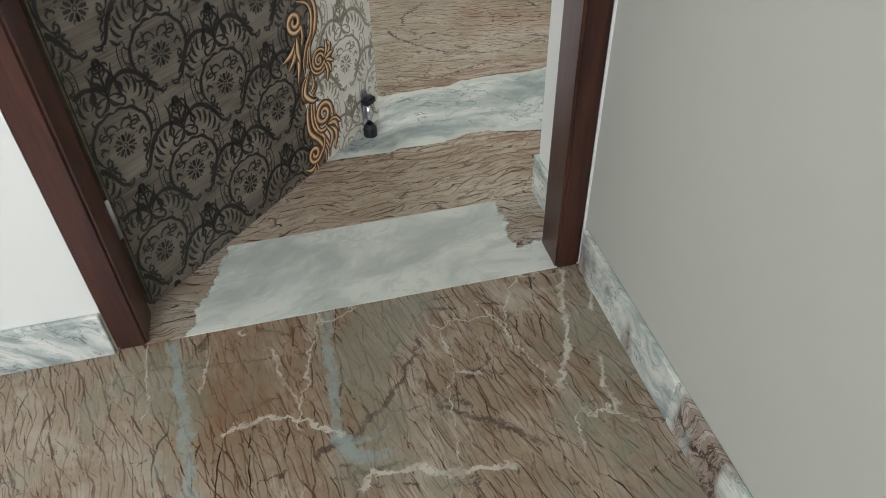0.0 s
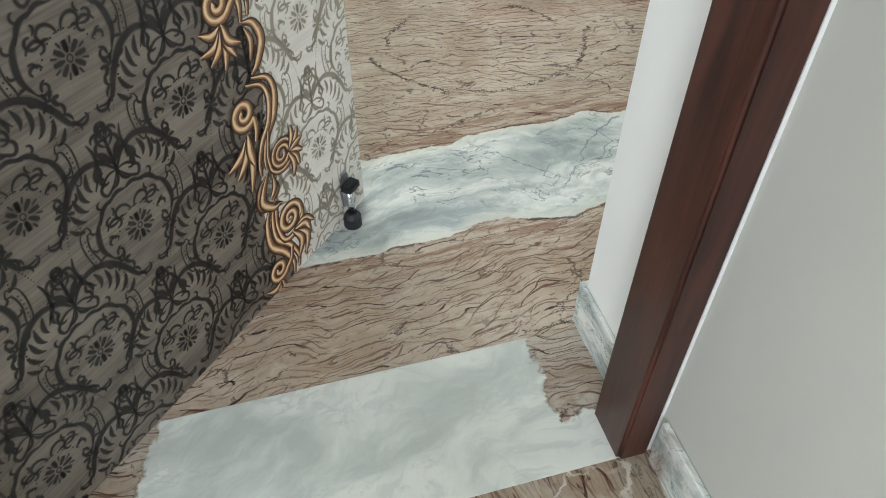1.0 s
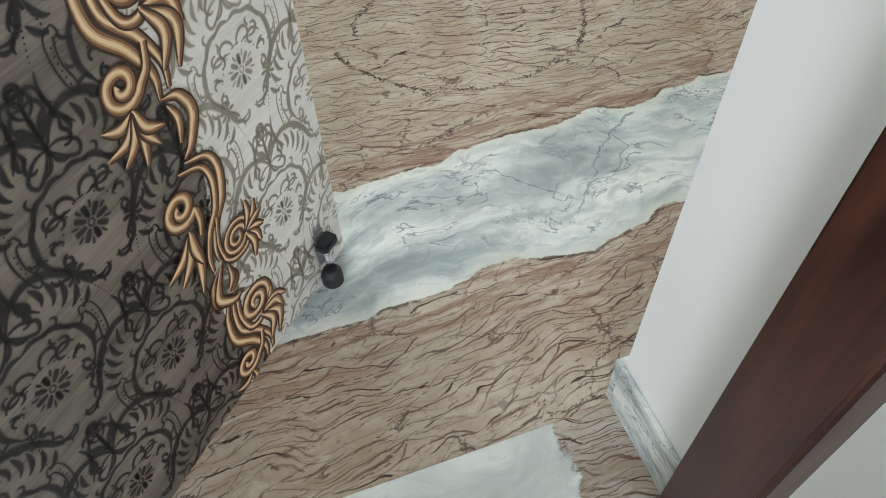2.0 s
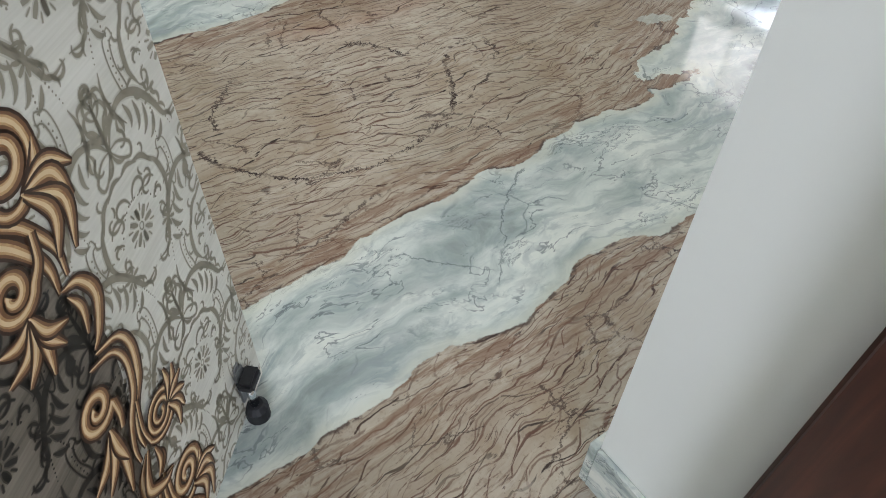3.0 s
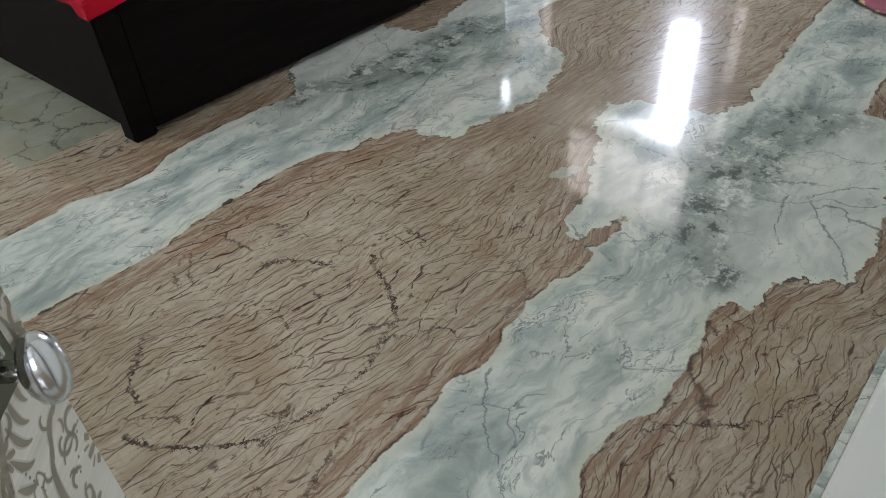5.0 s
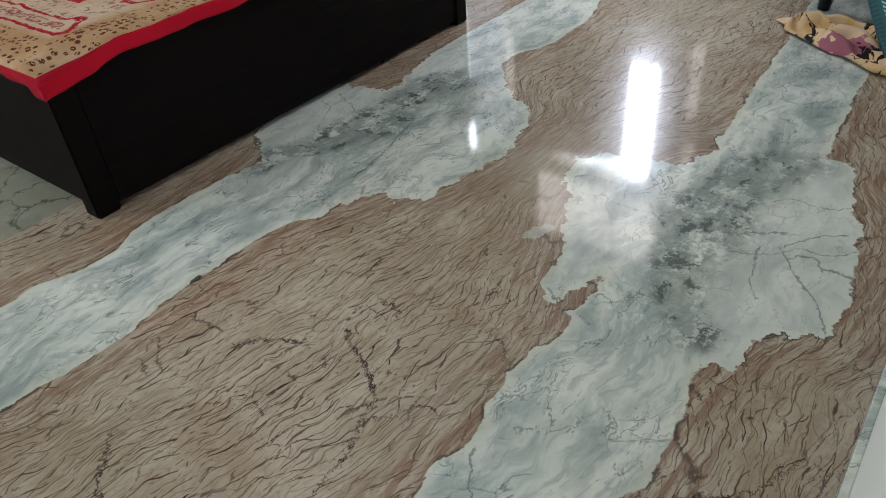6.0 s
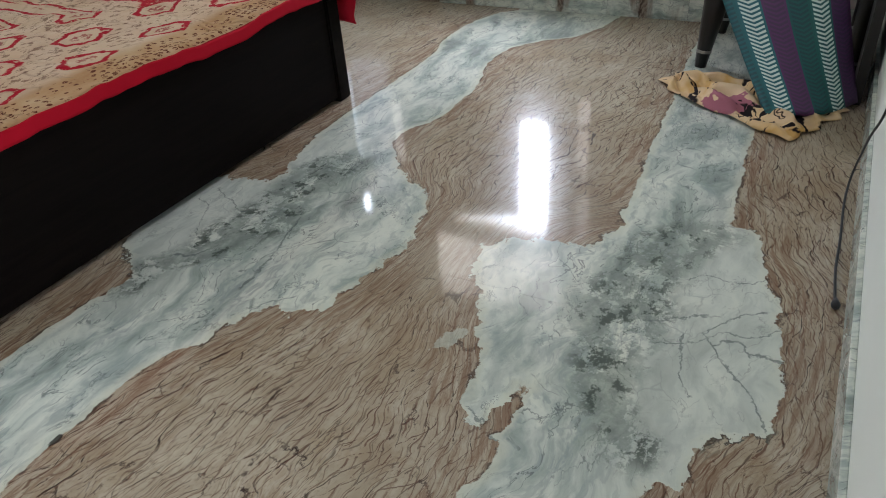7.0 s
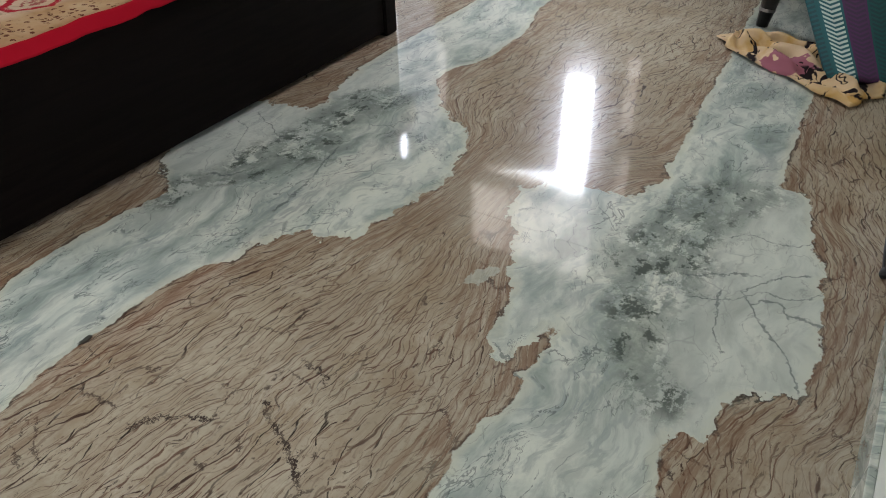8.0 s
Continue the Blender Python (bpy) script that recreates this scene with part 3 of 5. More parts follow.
def make_skirting_marble(name, share):
    n = Nodes(name)
    shift = n.math("MULTIPLY", n.node("ShaderNodeObjectInfo").outputs["Random"], 9.0)
    p = n.vmath("ADD", n.pos(), n.join(shift, shift, 0.0))
    px, py, pz = n.split(p)
    v = n.join(n.math("ADD", px, py), n.math("MULTIPLY_ADD", px, 0.6, pz))
    band = n.step(n.noise(n.join(n.math("ADD", px, py), n.math("MULTIPLY", pz, 0.4)), 3.2, 4, 0.6), share, share + 0.08)
    brown = brown_marble(n, pz, n.math("ADD", px, py), ((0.13, 0.085, 0.06), (0.24, 0.18, 0.14), (0.31, 0.25, 0.2), (0.38, 0.33, 0.28), (0.24, 0.19, 0.16)))
    return polished(n, n.mix(band, white_marble(n, n.vmath("MULTIPLY", v, (2, 2, 2))), brown), p, 0.12)


def make_plaster(name, base, rough=0.55):
    n = Nodes(name)
    p = n.pos()
    var = n.noise(p, 1.3, 4)
    col = n.mix(n.math("MULTIPLY", n.step(var, 0.35, 0.7), 0.5), base, tuple(c * 0.93 for c in base))
    n.bump(n.math("ADD", n.noise(p, 60, 4), n.math("MULTIPLY", n.noise(p, 7, 3), 1.5)), 0.12, 0.002)
    return n.done(col, n.math("MULTIPLY_ADD", n.noise(p, 9, 3), 0.15, rough))


def make_wood(name, dark, light, rough, stretch=(14, 14, 1.2), gloss=0.4):
    n = Nodes(name)
    p = n.pos()
    g = n.noise(n.vmath("MULTIPLY", p, stretch), 3, 6, 0.6, 0.8)
    col = n.ramp(g, (0.35, dark), (0.65, light))
    n.bump(g, 0.1, 0.001)
    return n.done(col, n.math("MULTIPLY_ADD", n.noise(p, 7, 3), 0.12, rough), Specular_IOR_Level=gloss)


def make_plain(name, colour, rough, metal=0.0, vary=0.15):
    n = Nodes(name)
    p = n.pos()
    f = n.noise(p, 25, 5)
    col = n.mix(n.math("MULTIPLY", f, vary * 2), colour, tuple(c * 0.6 for c in colour))
    return n.done(col, n.math("MULTIPLY_ADD", n.noise(p, 60, 3), 0.12, rough), metal)


def make_laminate(name, dark, light):
    """Printed laminate with fine level brush streaks."""
    n = Nodes(name)
    p = n.pos()
    g = n.noise(n.vmath("MULTIPLY", p, (3.0, 1, 90)), 3, 5, 0.65)
    big = n.noise(n.vmath("MULTIPLY", p, (1.2, 1, 9)), 3, 3)
    f = n.math("ADD", n.math("MULTIPLY", g, 0.45), n.math("MULTIPLY", big, 0.55))
    return n.done(n.ramp(f, (0.36, dark), (0.62, light)), n.math("MULTIPLY_ADD", g, 0.1, 0.33), Specular_IOR_Level=0.35)


def make_gold():
    n = Nodes("gold_print")
    p = n.pos()
    g = n.noise(p, 55, 3)
    return n.done(n.ramp(g, (0.3, (0.27, 0.13, 0.05)), (0.52, (0.5, 0.31, 0.145)), (0.75, (0.6, 0.41, 0.21))), 0.35, Specular_IOR_Level=0.35)


def make_glow(name, colour, strength):
    n = Nodes(name)
    e = n.node("ShaderNodeEmission")
    e.inputs[0].default_value, e.inputs[1].default_value = (*colour, 1), strength
    n.t.links.new(e.outputs[0], n.t.nodes["Material Output"].inputs[0])
    return n.mat


M_ROOM, M_HALL, M_SILL, M_SKIRT = make_bedroom_marble(), make_hall_marble(), make_threshold_marble(), make_skirting_marble("skirting_marble", 0.49)
M_PALE_SKIRT = make_skirting_marble("pale_skirting_marble", 0.62)
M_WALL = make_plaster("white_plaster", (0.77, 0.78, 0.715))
# hall side wall: its dimmer light is put into this darker, creamier colour
M_SHADED_CREAM = make_plaster("shaded_cream_plaster", (0.5, 0.507, 0.44))
M_FRAME = make_wood("brown_frame_paint", (0.026, 0.0085, 0.0055), (0.075, 0.024, 0.0135), 0.3)
M_DARKWOOD = make_wood("dark_bed_wood", (0.004, 0.003, 0.0025), (0.008, 0.0055, 0.0045), 0.55, (1.2, 14, 14), 0.05)
M_DARK, M_IVORY = make_laminate("dark_laminate", (0.075, 0.063, 0.048), (0.21, 0.182, 0.142)), make_laminate("ivory_laminate", (0.56, 0.54, 0.46), (0.7, 0.68, 0.6))
M_INK, M_TAUPE, M_GOLD = make_plain("black_print", (0.015, 0.0135, 0.011), 0.4), make_plain("taupe_print", (0.29, 0.26, 0.19), 0.4), make_gold()
M_HAZE, M_BLOOM = make_plain("dark_halftone", (0.075, 0.064, 0.049), 0.4), make_plain("light_halftone", (0.53, 0.505, 0.425), 0.4)
M_SADDLE = make_plain("saddle_brown_print", (0.2, 0.095, 0.04), 0.38)
M_SHINE = make_plain("pale_gold_print", (0.72, 0.54, 0.31), 0.35)
M_UMBER = make_plain("umber_print", (0.045, 0.02, 0.01), 0.4)
M_CHROME, M_STEEL, M_RUBBER = make_plain("chrome", (0.78, 0.8, 0.84), 0.12, 1.0, 0.05), make_plain("brushed_steel", (0.42, 0.42, 0.42), 0.35, 0.9), make_plain("black_rubber", (0.012, 0.012, 0.013), 0.55)
M_SKY = make_glow("bright_sky", (0.85, 0.93, 1.0), 28)

# ---------------------------------------------------------------- builders


def part(name, bm, mat, parent=None, label="", smooth=False):
    me = bpy.data.meshes.new(name)
    bm.to_mesh(me)
    bm.free()
    me.materials.append(mat)
    if smooth:
        for f in me.polygons:
            f.use_smooth = True
    ob = new(name, me)
    if parent:
        ob.parent = parent
    return tagged(ob, label)


def box(x0, x1, y0, y1, z0, z1, bevel=0.0, seg=2, bm=None):
    own = bmesh.new()
    bmesh.ops.create_cube(own, size=1)
    for v in own.verts:
        v.co = ((x0 + x1) / 2 + v.co.x * (x1 - x0), (y0 + y1) / 2 + v.co.y * (y1 - y0), (z0 + z1) / 2 + v.co.z * (z1 - z0))
    if bevel:
        bmesh.ops.bevel(own, geom=own.edges[:], offset=bevel, segments=seg, affect="EDGES")
    if bm is None:
        return own
    me = bpy.data.meshes.new("tmp")
    own.to_mesh(me)
    own.free()
    bm.from_mesh(me)
    bpy.data.meshes.remove(me)
    return bm


def boxes(*rows, bevel=0.0):
    bm = bmesh.new()
    for r in rows:
        box(*r, bevel=bevel, bm=bm)
    return bm


def tube(points, radius, sides=8):
    """A round bar along points; radius a number or one for each point."""
    bm = bmesh.new()
    pts = [Vector(p) for p in points]
    rad = [radius] * len(pts) if isinstance(radius, (int, float)) else list(radius)
    rings = []
    for i, p in enumerate(pts):
        d = (pts[min(i + 1, len(pts) - 1)] - pts[max(i - 1, 0)]).normalized()
        a = d.orthogonal().normalized() if not rings else (side - d * side.dot(d)).normalized()
        side = a
        b = d.cross(a)
        rings.append([bm.verts.new(p + (a * math.cos(k * math.tau / sides) + b * math.sin(k * math.tau / sides)) * rad[i]) for k in range(sides)])
    for r, s in zip(rings, rings[1:]):
        for k in range(sides):
            bm.faces.new((r[k], r[(k + 1) % sides], s[(k + 1) % sides], s[k]))
    bm.faces.new(rings[0][::-1])
    bm.faces.new(rings[-1])
    return bm


def structure(name, bm, mat, label, category):
    return tagged(part(name, bm, mat), label, category, kind="structure")


# ---------------------------------------------------------------- the setting
TOP = 2.75
structure("floor_hall", box(-2.3, 0.93, -2.9, 0.0, -0.12, 0.0), M_HALL, "polished tan marble hall floor with pale streaks", "floor")
slabs = tagged(new("floor_bedroom"), "glossy tan and white book-matched marble floor", "floor", kind="structure")
for y0, y1 in ((0.262, 1.3046), (1.3054, 4.4)):
    for x0, x1 in ((-1.0, 2.1496), (2.1504, 4.6)):
        part("slab", box(x0, x1, y0, y1, -0.12, 0.0), M_ROOM, slabs)
structure("threshold", box(-0.06, 0.915, 0.0, 0.262, -0.12, 0.0015), M_SILL, "pale green-white marble door threshold slab", "threshold")
structure("wall_hall_left", boxes((-2.3, -0.06, 0.0, 0.28, 0, TOP), (-0.06, 0.91, 0.0, 0.28, 2.06, TOP)), M_WALL, "white painted plaster wall beside the door", "wall")
structure("wall_door_right", boxes((0.908, 4.6, 0.09, 0.266, 0, TOP), (0.9125, 4.6, 0.0, 0.09, 0, TOP)), M_WALL, "white painted wall with the door opening", "wall")
structure("wall_hall_right", box(0.918, 1.1, -2.9, 0.0, 0, TOP), M_SHADED_CREAM, "cream plaster hall wall, darkened in colour for its shade", "wall")
structure("wall_hall_back", boxes((-2.3, -1.65, -3.05, -2.9, 0, TOP), (-0.35, 1.1, -3.05, -2.9, 0, TOP), (-1.65, -0.35, -3.05, -2.9, 0, 0.85), (-1.65, -0.35, -3.05, -2.9, 2.15, TOP)), M_WALL, "white hall wall with a window opening", "wall")
structure("wall_hall_far", box(-2.45, -2.3, -3.05, 0.28, 0, TOP), M_WALL, "white painted hall end wall", "wall")
structure("wall_bedroom_left", box(-1.15, -1.0, 0.28, 4.55, 0, TOP), M_WALL, "white painted bedroom wall", "wall")
# the opening is added for the fill lamp, no window is known here
structure("wall_bedroom_back", boxes((-1.15, -0.95, 4.4, 4.55, 0, TOP), (0.2, 4.75, 4.4, 4.55, 0, TOP), (-0.95, 0.2, 4.4, 4.55, 0, 0.95), (-0.95, 0.2, 4.4, 4.55, 2.15, TOP)), M_WALL, "white bedroom wall with an added opening for the fill lamp", "wall")
WY0, WY1, WZ0, WZ1 = 1.58, 2.62, 0.66, 1.52
structure("wall_bedroom_far", boxes((4.54, 4.7, 0.28, WY0, 0, TOP), (4.54, 4.7, WY1, 4.4, 0, TOP), (4.54, 4.7, WY0, WY1, 0, WZ0), (4.54, 4.7, WY0, WY1, WZ1, TOP)), M_WALL, "white bedroom wall with a shuttered window", "wall")
structure("ceiling_hall", box(-2.45, 1.1, -3.05, 0.0, TOP, TOP + 0.12), M_WALL, "white painted hall ceiling", "ceiling")
structure("ceiling_bedroom", box(-1.15, 4.7, 0.0, 4.55, TOP, TOP + 0.12), M_WALL, "white painted bedroom ceiling", "ceiling")

# marble skirting
SK = 0.108
for nm, axis, b in (("baseboard_hall_left", 0, (-2.3, -0.062, -0.012, 0.0, 0, SK)), ("baseboard_hall_right", 1, (0.907, 0.918, -2.9, -0.012, 0, SK)),
                    ("baseboard_reveal", 1, (0.899, 0.908, 0.092, 0.266, 0.0015, SK)), ("baseboard_bedroom_door", 0, (0.899, 4.54, 0.266, 0.28, 0, SK)),
                    ("baseboard_bedroom_far", 1, (4.528, 4.54, 0.28, 4.4, 0, SK)), ("baseboard_bedroom_back", 0, (-1.0, 4.528, 4.388, 4.4, 0, SK))):
    run = tagged(new(nm), "veined marble skirting strip along the wall", "skirting", kind="structure")
    lo, hi = b[2 * axis], b[2 * axis + 1]
    count = max(1, round((hi - lo) / 0.42))
    for i in range(count):
        c = list(b)
        c[2 * axis], c[2 * axis + 1] = lo + (hi - lo) * i / count + 0.0005, lo + (hi - lo) * (i + 1) / count - 0.0005
        part("piece", box(*c, bevel=0.002, seg=1), M_PALE_SKIRT if nm in ("baseboard_hall_left", "baseboard_bedroom_door") else M_SKIRT, run)

# window with shutters on the far wall: one leaf stands open by a hand's width
window = tagged(new("window_1"), "shuttered bedroom window letting in a bright strip", "window", kind="structure")
part("window_frame", boxes((4.535, 4.6, WY0, WY0 + 0.05, WZ0, WZ1), (4.535, 4.6, WY1 - 0.05, WY1, WZ0, WZ1), (4.535, 4.6, WY0 + 0.05, WY1 - 0.05, WZ0, WZ0 + 0.03), (4.535, 4.6, WY0 + 0.05, WY1 - 0.05, WZ1 - 0.03, WZ1)), make_wood("beige_window_paint", (0.5, 0.42, 0.3), (0.6, 0.5, 0.38), 0.4), window)
M_SHUT = make_wood("shutter_wood", (0.1, 0.075, 0.055), (0.16, 0.12, 0.09), 0.45)
part("shutter", box(4.56, 4.585, WY0 + 0.05, 1.85, WZ0 + 0.03, WZ1 - 0.03, 0.003, 1), M_SHUT, window)
leaf = box(4.56, 4.585, 2.018, WY1 - 0.05, WZ0 + 0.03, WZ1 - 0.045, 0.003, 1)
for v in leaf.verts:
    if v.co.z > 1.3:
        v.co.z -= 0.09 * max(0.0, 1 - (v.co.y - 2.03) / 0.3)
part("shutter", leaf, M_SHUT, window)
part("window_sill", box(4.5, 4.54, WY0 - 0.04, WY1 + 0.04, WZ0 - 0.03, WZ0, 0.003, 1), M_SKIRT, window)
vent = tagged(new("window_3"), "frosted ventilator glass above the window", "window", kind="structure")
M_FROST = make_glow("frosted_daylight", (1.0, 0.93, 0.8), 4.2)
for k in range(3):
    part("pane", box(4.531, 4.537, 1.74 + 0.31 * k, 2.03 + 0.31 * k, 1.62, 2.12, 0.002, 1), M_FROST, vent)
part("vent_frame", boxes((4.522, 4.54, 1.7, 1.74, 1.58, 2.16), (4.522, 4.54, 2.03, 2.05, 1.62, 2.12), (4.522, 4.54, 2.34, 2.36, 1.62, 2.12), (4.522, 4.54, 2.65, 2.69, 1.58, 2.16), (4.522, 4.54, 1.74, 2.65, 1.58, 1.62), (4.522, 4.54, 1.74, 2.65, 2.12, 2.16)), M_WALL, vent)
# slim glowing strips added in place of daylight on the window frame's posts
M_POST_GLOW = make_glow("lit_post_glow", (1.0, 0.93, 0.82), 1.9)
for b in ((4.531, 4.537, 1.578, 1.645, 0.5, 0.94), (4.531, 4.537, 1.56, 1.63, 1.12, 1.46), (4.531, 4.537, 2.86, 2.92, 0.66, 1.1)):
    part("post_glow", box(*b, 0.002, 1), M_POST_GLOW, vent)
window2 = tagged(new("window_2"), "closed bedroom window with a thin gap of light", "window", kind="structure")
part("pane", box(4.53, 4.537, 3.225, 3.25, 0.5, 1.15, 0.001, 1), make_glow("gap_daylight", (0.85, 0.93, 1.0), 2.5), window2)
part("pane", box(4.53, 4.537, 3.222, 3.253, 1.4, 1.58, 0.001, 1), M_SKY, window2)
# faint glowing sheet added to stand for lit wall between the windows
part("pane", box(4.529, 4.537, 2.93, 3.2, 0.4, 1.4, 0.002, 1), make_glow("lit_wall_glow", (0.9, 0.95, 1.0), 0.8), window2)
part("shutter", box(4.525, 4.54, 3.26, 3.7, 0.45, 1.65, 0.003, 1), M_SHUT, window2)
structure("backdrop_window", box(4.95, 4.96, 1.0, 3.2, 0.2, 2.2), M_SKY, "bright overcast daylight outside the window", "sky")

# ---------------------------------------------------------------- door frame
frame_ob = tagged(new("door_frame"), "brown painted wooden door frame", "door frame", kind="structure")


def jamb(x0, x1):
    return box(x0, x1, -0.006, 0.088, 0.0, 2.06, 0.006, 3)


part("jamb", jamb(-0.059, 0.0), M_FRAME, frame_ob)
part("jamb", jamb(0.857, 0.911), M_FRAME, frame_ob)
part("head", box(-0.059, 0.911, -0.0055, 0.0875, 2.0, 2.06, 0.004), M_FRAME, frame_ob)

# ---------------------------------------------------------------- the door leaf and its printed ornament
HINGE, SWING, LEAF = (0.006, 0.092, 0.0), 46.0, 0.845
door = tagged(new("door_1"), "half-open door with dark and ivory damask laminate and gold scrolls", "door", kind="structure")
door.matrix_world = pose(*HINGE, 0, 0, SWING)
part("leaf", box(0.0, LEAF, 0.0, 0.032, 0.012, 1.99, 0.004), M_DARK, door)


def split_line(z):
    """Where the dark print meets the ivory print."""
    return 0.583 + 0.03 * math.cos(math.tau * (z - 0.46) / 0.525)


class Print:
    """Flat printed shapes on the door face; u along the leaf, z up."""

    def __init__(self, depth):
        self.v, self.f, self.d = [], [], depth

    def quad(self, pts, lift=0.0):
        if all(0.003 < u < LEAF - 0.003 and 0.016 < z < 1.98 for u, z in pts):
            k = len(self.v)
            self.v += [(u, -self.d - lift, z) for u, z in pts]
            self.f.append(tuple(range(k, k + len(pts))))

    def make(self, name, mat, label=""):
        me = bpy.data.meshes.new(name)
        me.from_pydata(self.v, [], self.f)
        me.materials.append(mat)
        ob = new(name, me)
        ob.parent = door
        return tagged(ob, label, kind="stuff" if "motif" in name else "")


def stroke_quads(pts, widths):
    """Quads of a ribbon along pts with a width at each point."""
    n = len(pts)
    side = []
    for i, (u, z) in enumerate(pts):
        a, b = pts[max(i - 1, 0)], pts[min(i + 1, n - 1)]
        dx, dz = b[0] - a[0], b[1] - a[1]
        ln = math.hypot(dx, dz) or 1e-9
        h = widths[i] / 2
        side.append(((u - dz / ln * h, z + dx / ln * h), (u + dz / ln * h, z - dx / ln * h)))
    return [(p[0], q[0], q[1], p[1]) for p, q in zip(side, side[1:])]


def arc_path(u, z, heading, length, turn0, turn1, n=16):
    """A path of given length whose turning rate goes from turn0 to turn1 (radians in all about their mean)."""
    pts, h, s = [(u, z)], heading, length / n
    for i in range(n):
        h += (turn0 + (turn1 - turn0) * (i + 0.5) / n) / n
        u, z = u + math.cos(h) * s, z + math.sin(h) * s
        pts.append((u, z))
    return pts


def taper(n, w0, w1, w2=None):
    """Widths from w0 at the start by w1 in the middle to w2 at the end."""
    w2 = w0 if w2 is None else w2
    return [(w0 + (w1 - w0) * math.sin(min(t, 0.5) * math.pi)) if t < 0.5 else (w2 + (w1 - w2) * math.sin((1 - max(t, 0.5)) * math.pi)) for t in (i / (n - 1) for i in range(n))]


def disc(u, z, r, n=6):
    return [tuple((u + r * math.cos(k * math.tau / n), z + r * math.sin(k * math.tau / n)) for k in range(n))]


def through_points(pts, n=18):
    """A smooth path through a few points."""
    p = [(2 * pts[0][0] - pts[1][0], 2 * pts[0][1] - pts[1][1]), *pts, (2 * pts[-1][0] - pts[-2][0], 2 * pts[-1][1] - pts[-2][1])]
    out = []
    for i in range(n + 1):
        t = i / n * (len(pts) - 1)
        k = min(int(t), len(pts) - 2)
        f = t - k
        a, b, c, d = p[k:k + 4]
        out.append(tuple(0.5 * (2 * b[m] + (c[m] - a[m]) * f + (2 * a[m] - 5 * b[m] + 4 * c[m] - d[m]) * f * f + (3 * b[m] - a[m] - 3 * c[m] + d[m]) * f ** 3) for m in (0, 1)))
    return out


def damask(gain=1.0, add=0.0):
    """Half of the damask motif about its rosette, as quads; the other half is its mirror."""
    q = []

    def st(u, z, head, ln, t0, t1, w0, w1, w2=0.0006, n=14):
        p = arc_path(u, z, radians(head), ln, t0, t1, n)
        q.extend(stroke_quads(p, [0.8 * gain * w + add for w in taper(len(p), w0, w1, w2)]))

    def sp(pts, w0, w1, w2=0.0006, n=20):
        p = through_points(pts, n)
        q.extend(stroke_quads(p, [0.85 * gain * w + add for w in taper(len(p), w0, w1, w2)]))
        return p

    def flower(u, z, r, k, w):
        for i in range(k):
            a = i * 360 / k + 12
            st(u + 0.2 * r * math.cos(radians(a)), z + 0.2 * r * math.sin(radians(a)), a, 0.8 * r, 0.3, 0.3, 0.001, w, w * 0.5, 5)
    # rosette: eight round petals about a small eye, with a notch between them
    for k in range(9):
        a = radians(-90 + k * 22.5)
        if k % 2 == 0:
            st(0.007 * math.cos(a), 0.007 * math.sin(a), math.degrees(a), 0.015, 0, 0, 0.003, 0.0085, 0.0062, 6)
        else:
            st(0.016 * math.cos(a), 0.016 * math.sin(a), math.degrees(a), 0.009, 0, 0, 0.001, 0.003, 0.0022, 4)
    st(0, 0.0045, 0, 0.0141, -3.14, -3.14, 0.0016, 0.0016, 0.0016, 8)
    # broken arch of leaves over the rosette, ending in a hook
    sp([(0.0, 0.066), (0.014, 0.069), (0.03, 0.06)], 0.002, 0.0075, 0.001, 8)
    sp([(0.022, 0.066), (0.04, 0.059), (0.052, 0.04)], 0.001, 0.009, 0.001, 10)
    sp([(0.045, 0.054), (0.059, 0.034), (0.063, 0.006), (0.054, -0.016)], 0.001, 0.01, 0.002, 14)
    st(0.054, -0.016, -120, 0.032, -1.4, -6.6, 0.002, 0.0052, 0.0025)
    for u, z, h in ((0.062, 0.014, -50), (0.058, 0.036, -14), (0.04, 0.06, 22)):
        st(u, z, h, 0.018, 1.0, 4.6, 0.003, 0.0042, 0.001, 9)
    # scrolls and buds within the arch
    for u, z, h, ln, t0, t1 in ((0.003, 0.032, 84, 0.05, -1.6, -7.6), (0.046, 0.026, 118, 0.044, 1.2, 7.4), (0.026, 0.03, -30, 0.034, 1.4, 6.8), (0.034, 0.006, 60, 0.026, -1.0, -6.0)):
        st(u, z, h, ln, t0, t1, 0.002, 0.0056, 0.0024, 18)
    for u, z, h in ((0.014, 0.03, 40), (0.04, 0.008, 90), (0.031, 0.042, 150)):
        st(u, z, h, 0.014, -0.8, -3.0, 0.001, 0.0046, 0.001, 7)
    for i in range(7):
        q.extend(disc(0.0062 * i, 0.034 - 0.0008 * i * i, 0.0014))
    # small flowers below with dotted tails
    flower(0.044, -0.032, 0.014, 7, 0.0068)
    st(0.055, -0.028, -10, 0.02, 1.0, 3.0, 0.002, 0.006, 0.001, 6)
    st(0.036, -0.038, -150, 0.02, 1.0, 3.0, 0.002, 0.006, 0.001, 6)
    st(0.046, -0.018, 80, 0.016, 1.0, 2.0, 0.002, 0.0054, 0.001, 6)
    for i in range(8):
        q.extend(disc(0.038 - 0.0016 * i, -0.049 - 0.005 * i, 0.0016 - 0.0001 * i))
        q.extend(disc(0.05 + 0.001 * i, -0.048 - 0.0052 * i, 0.0016 - 0.0001 * i))
    # wing: a rising arm that droops to an upturned tip, with free crescents beneath and small thorns above
    arm = sp([(0.002, 0.1), (0.016, 0.118), (0.04, 0.127), (0.066, 0.116), (0.086, 0.09), (0.101, 0.063), (0.127, 0.064)], 0.003, 0.0125, 0.0006, 30)
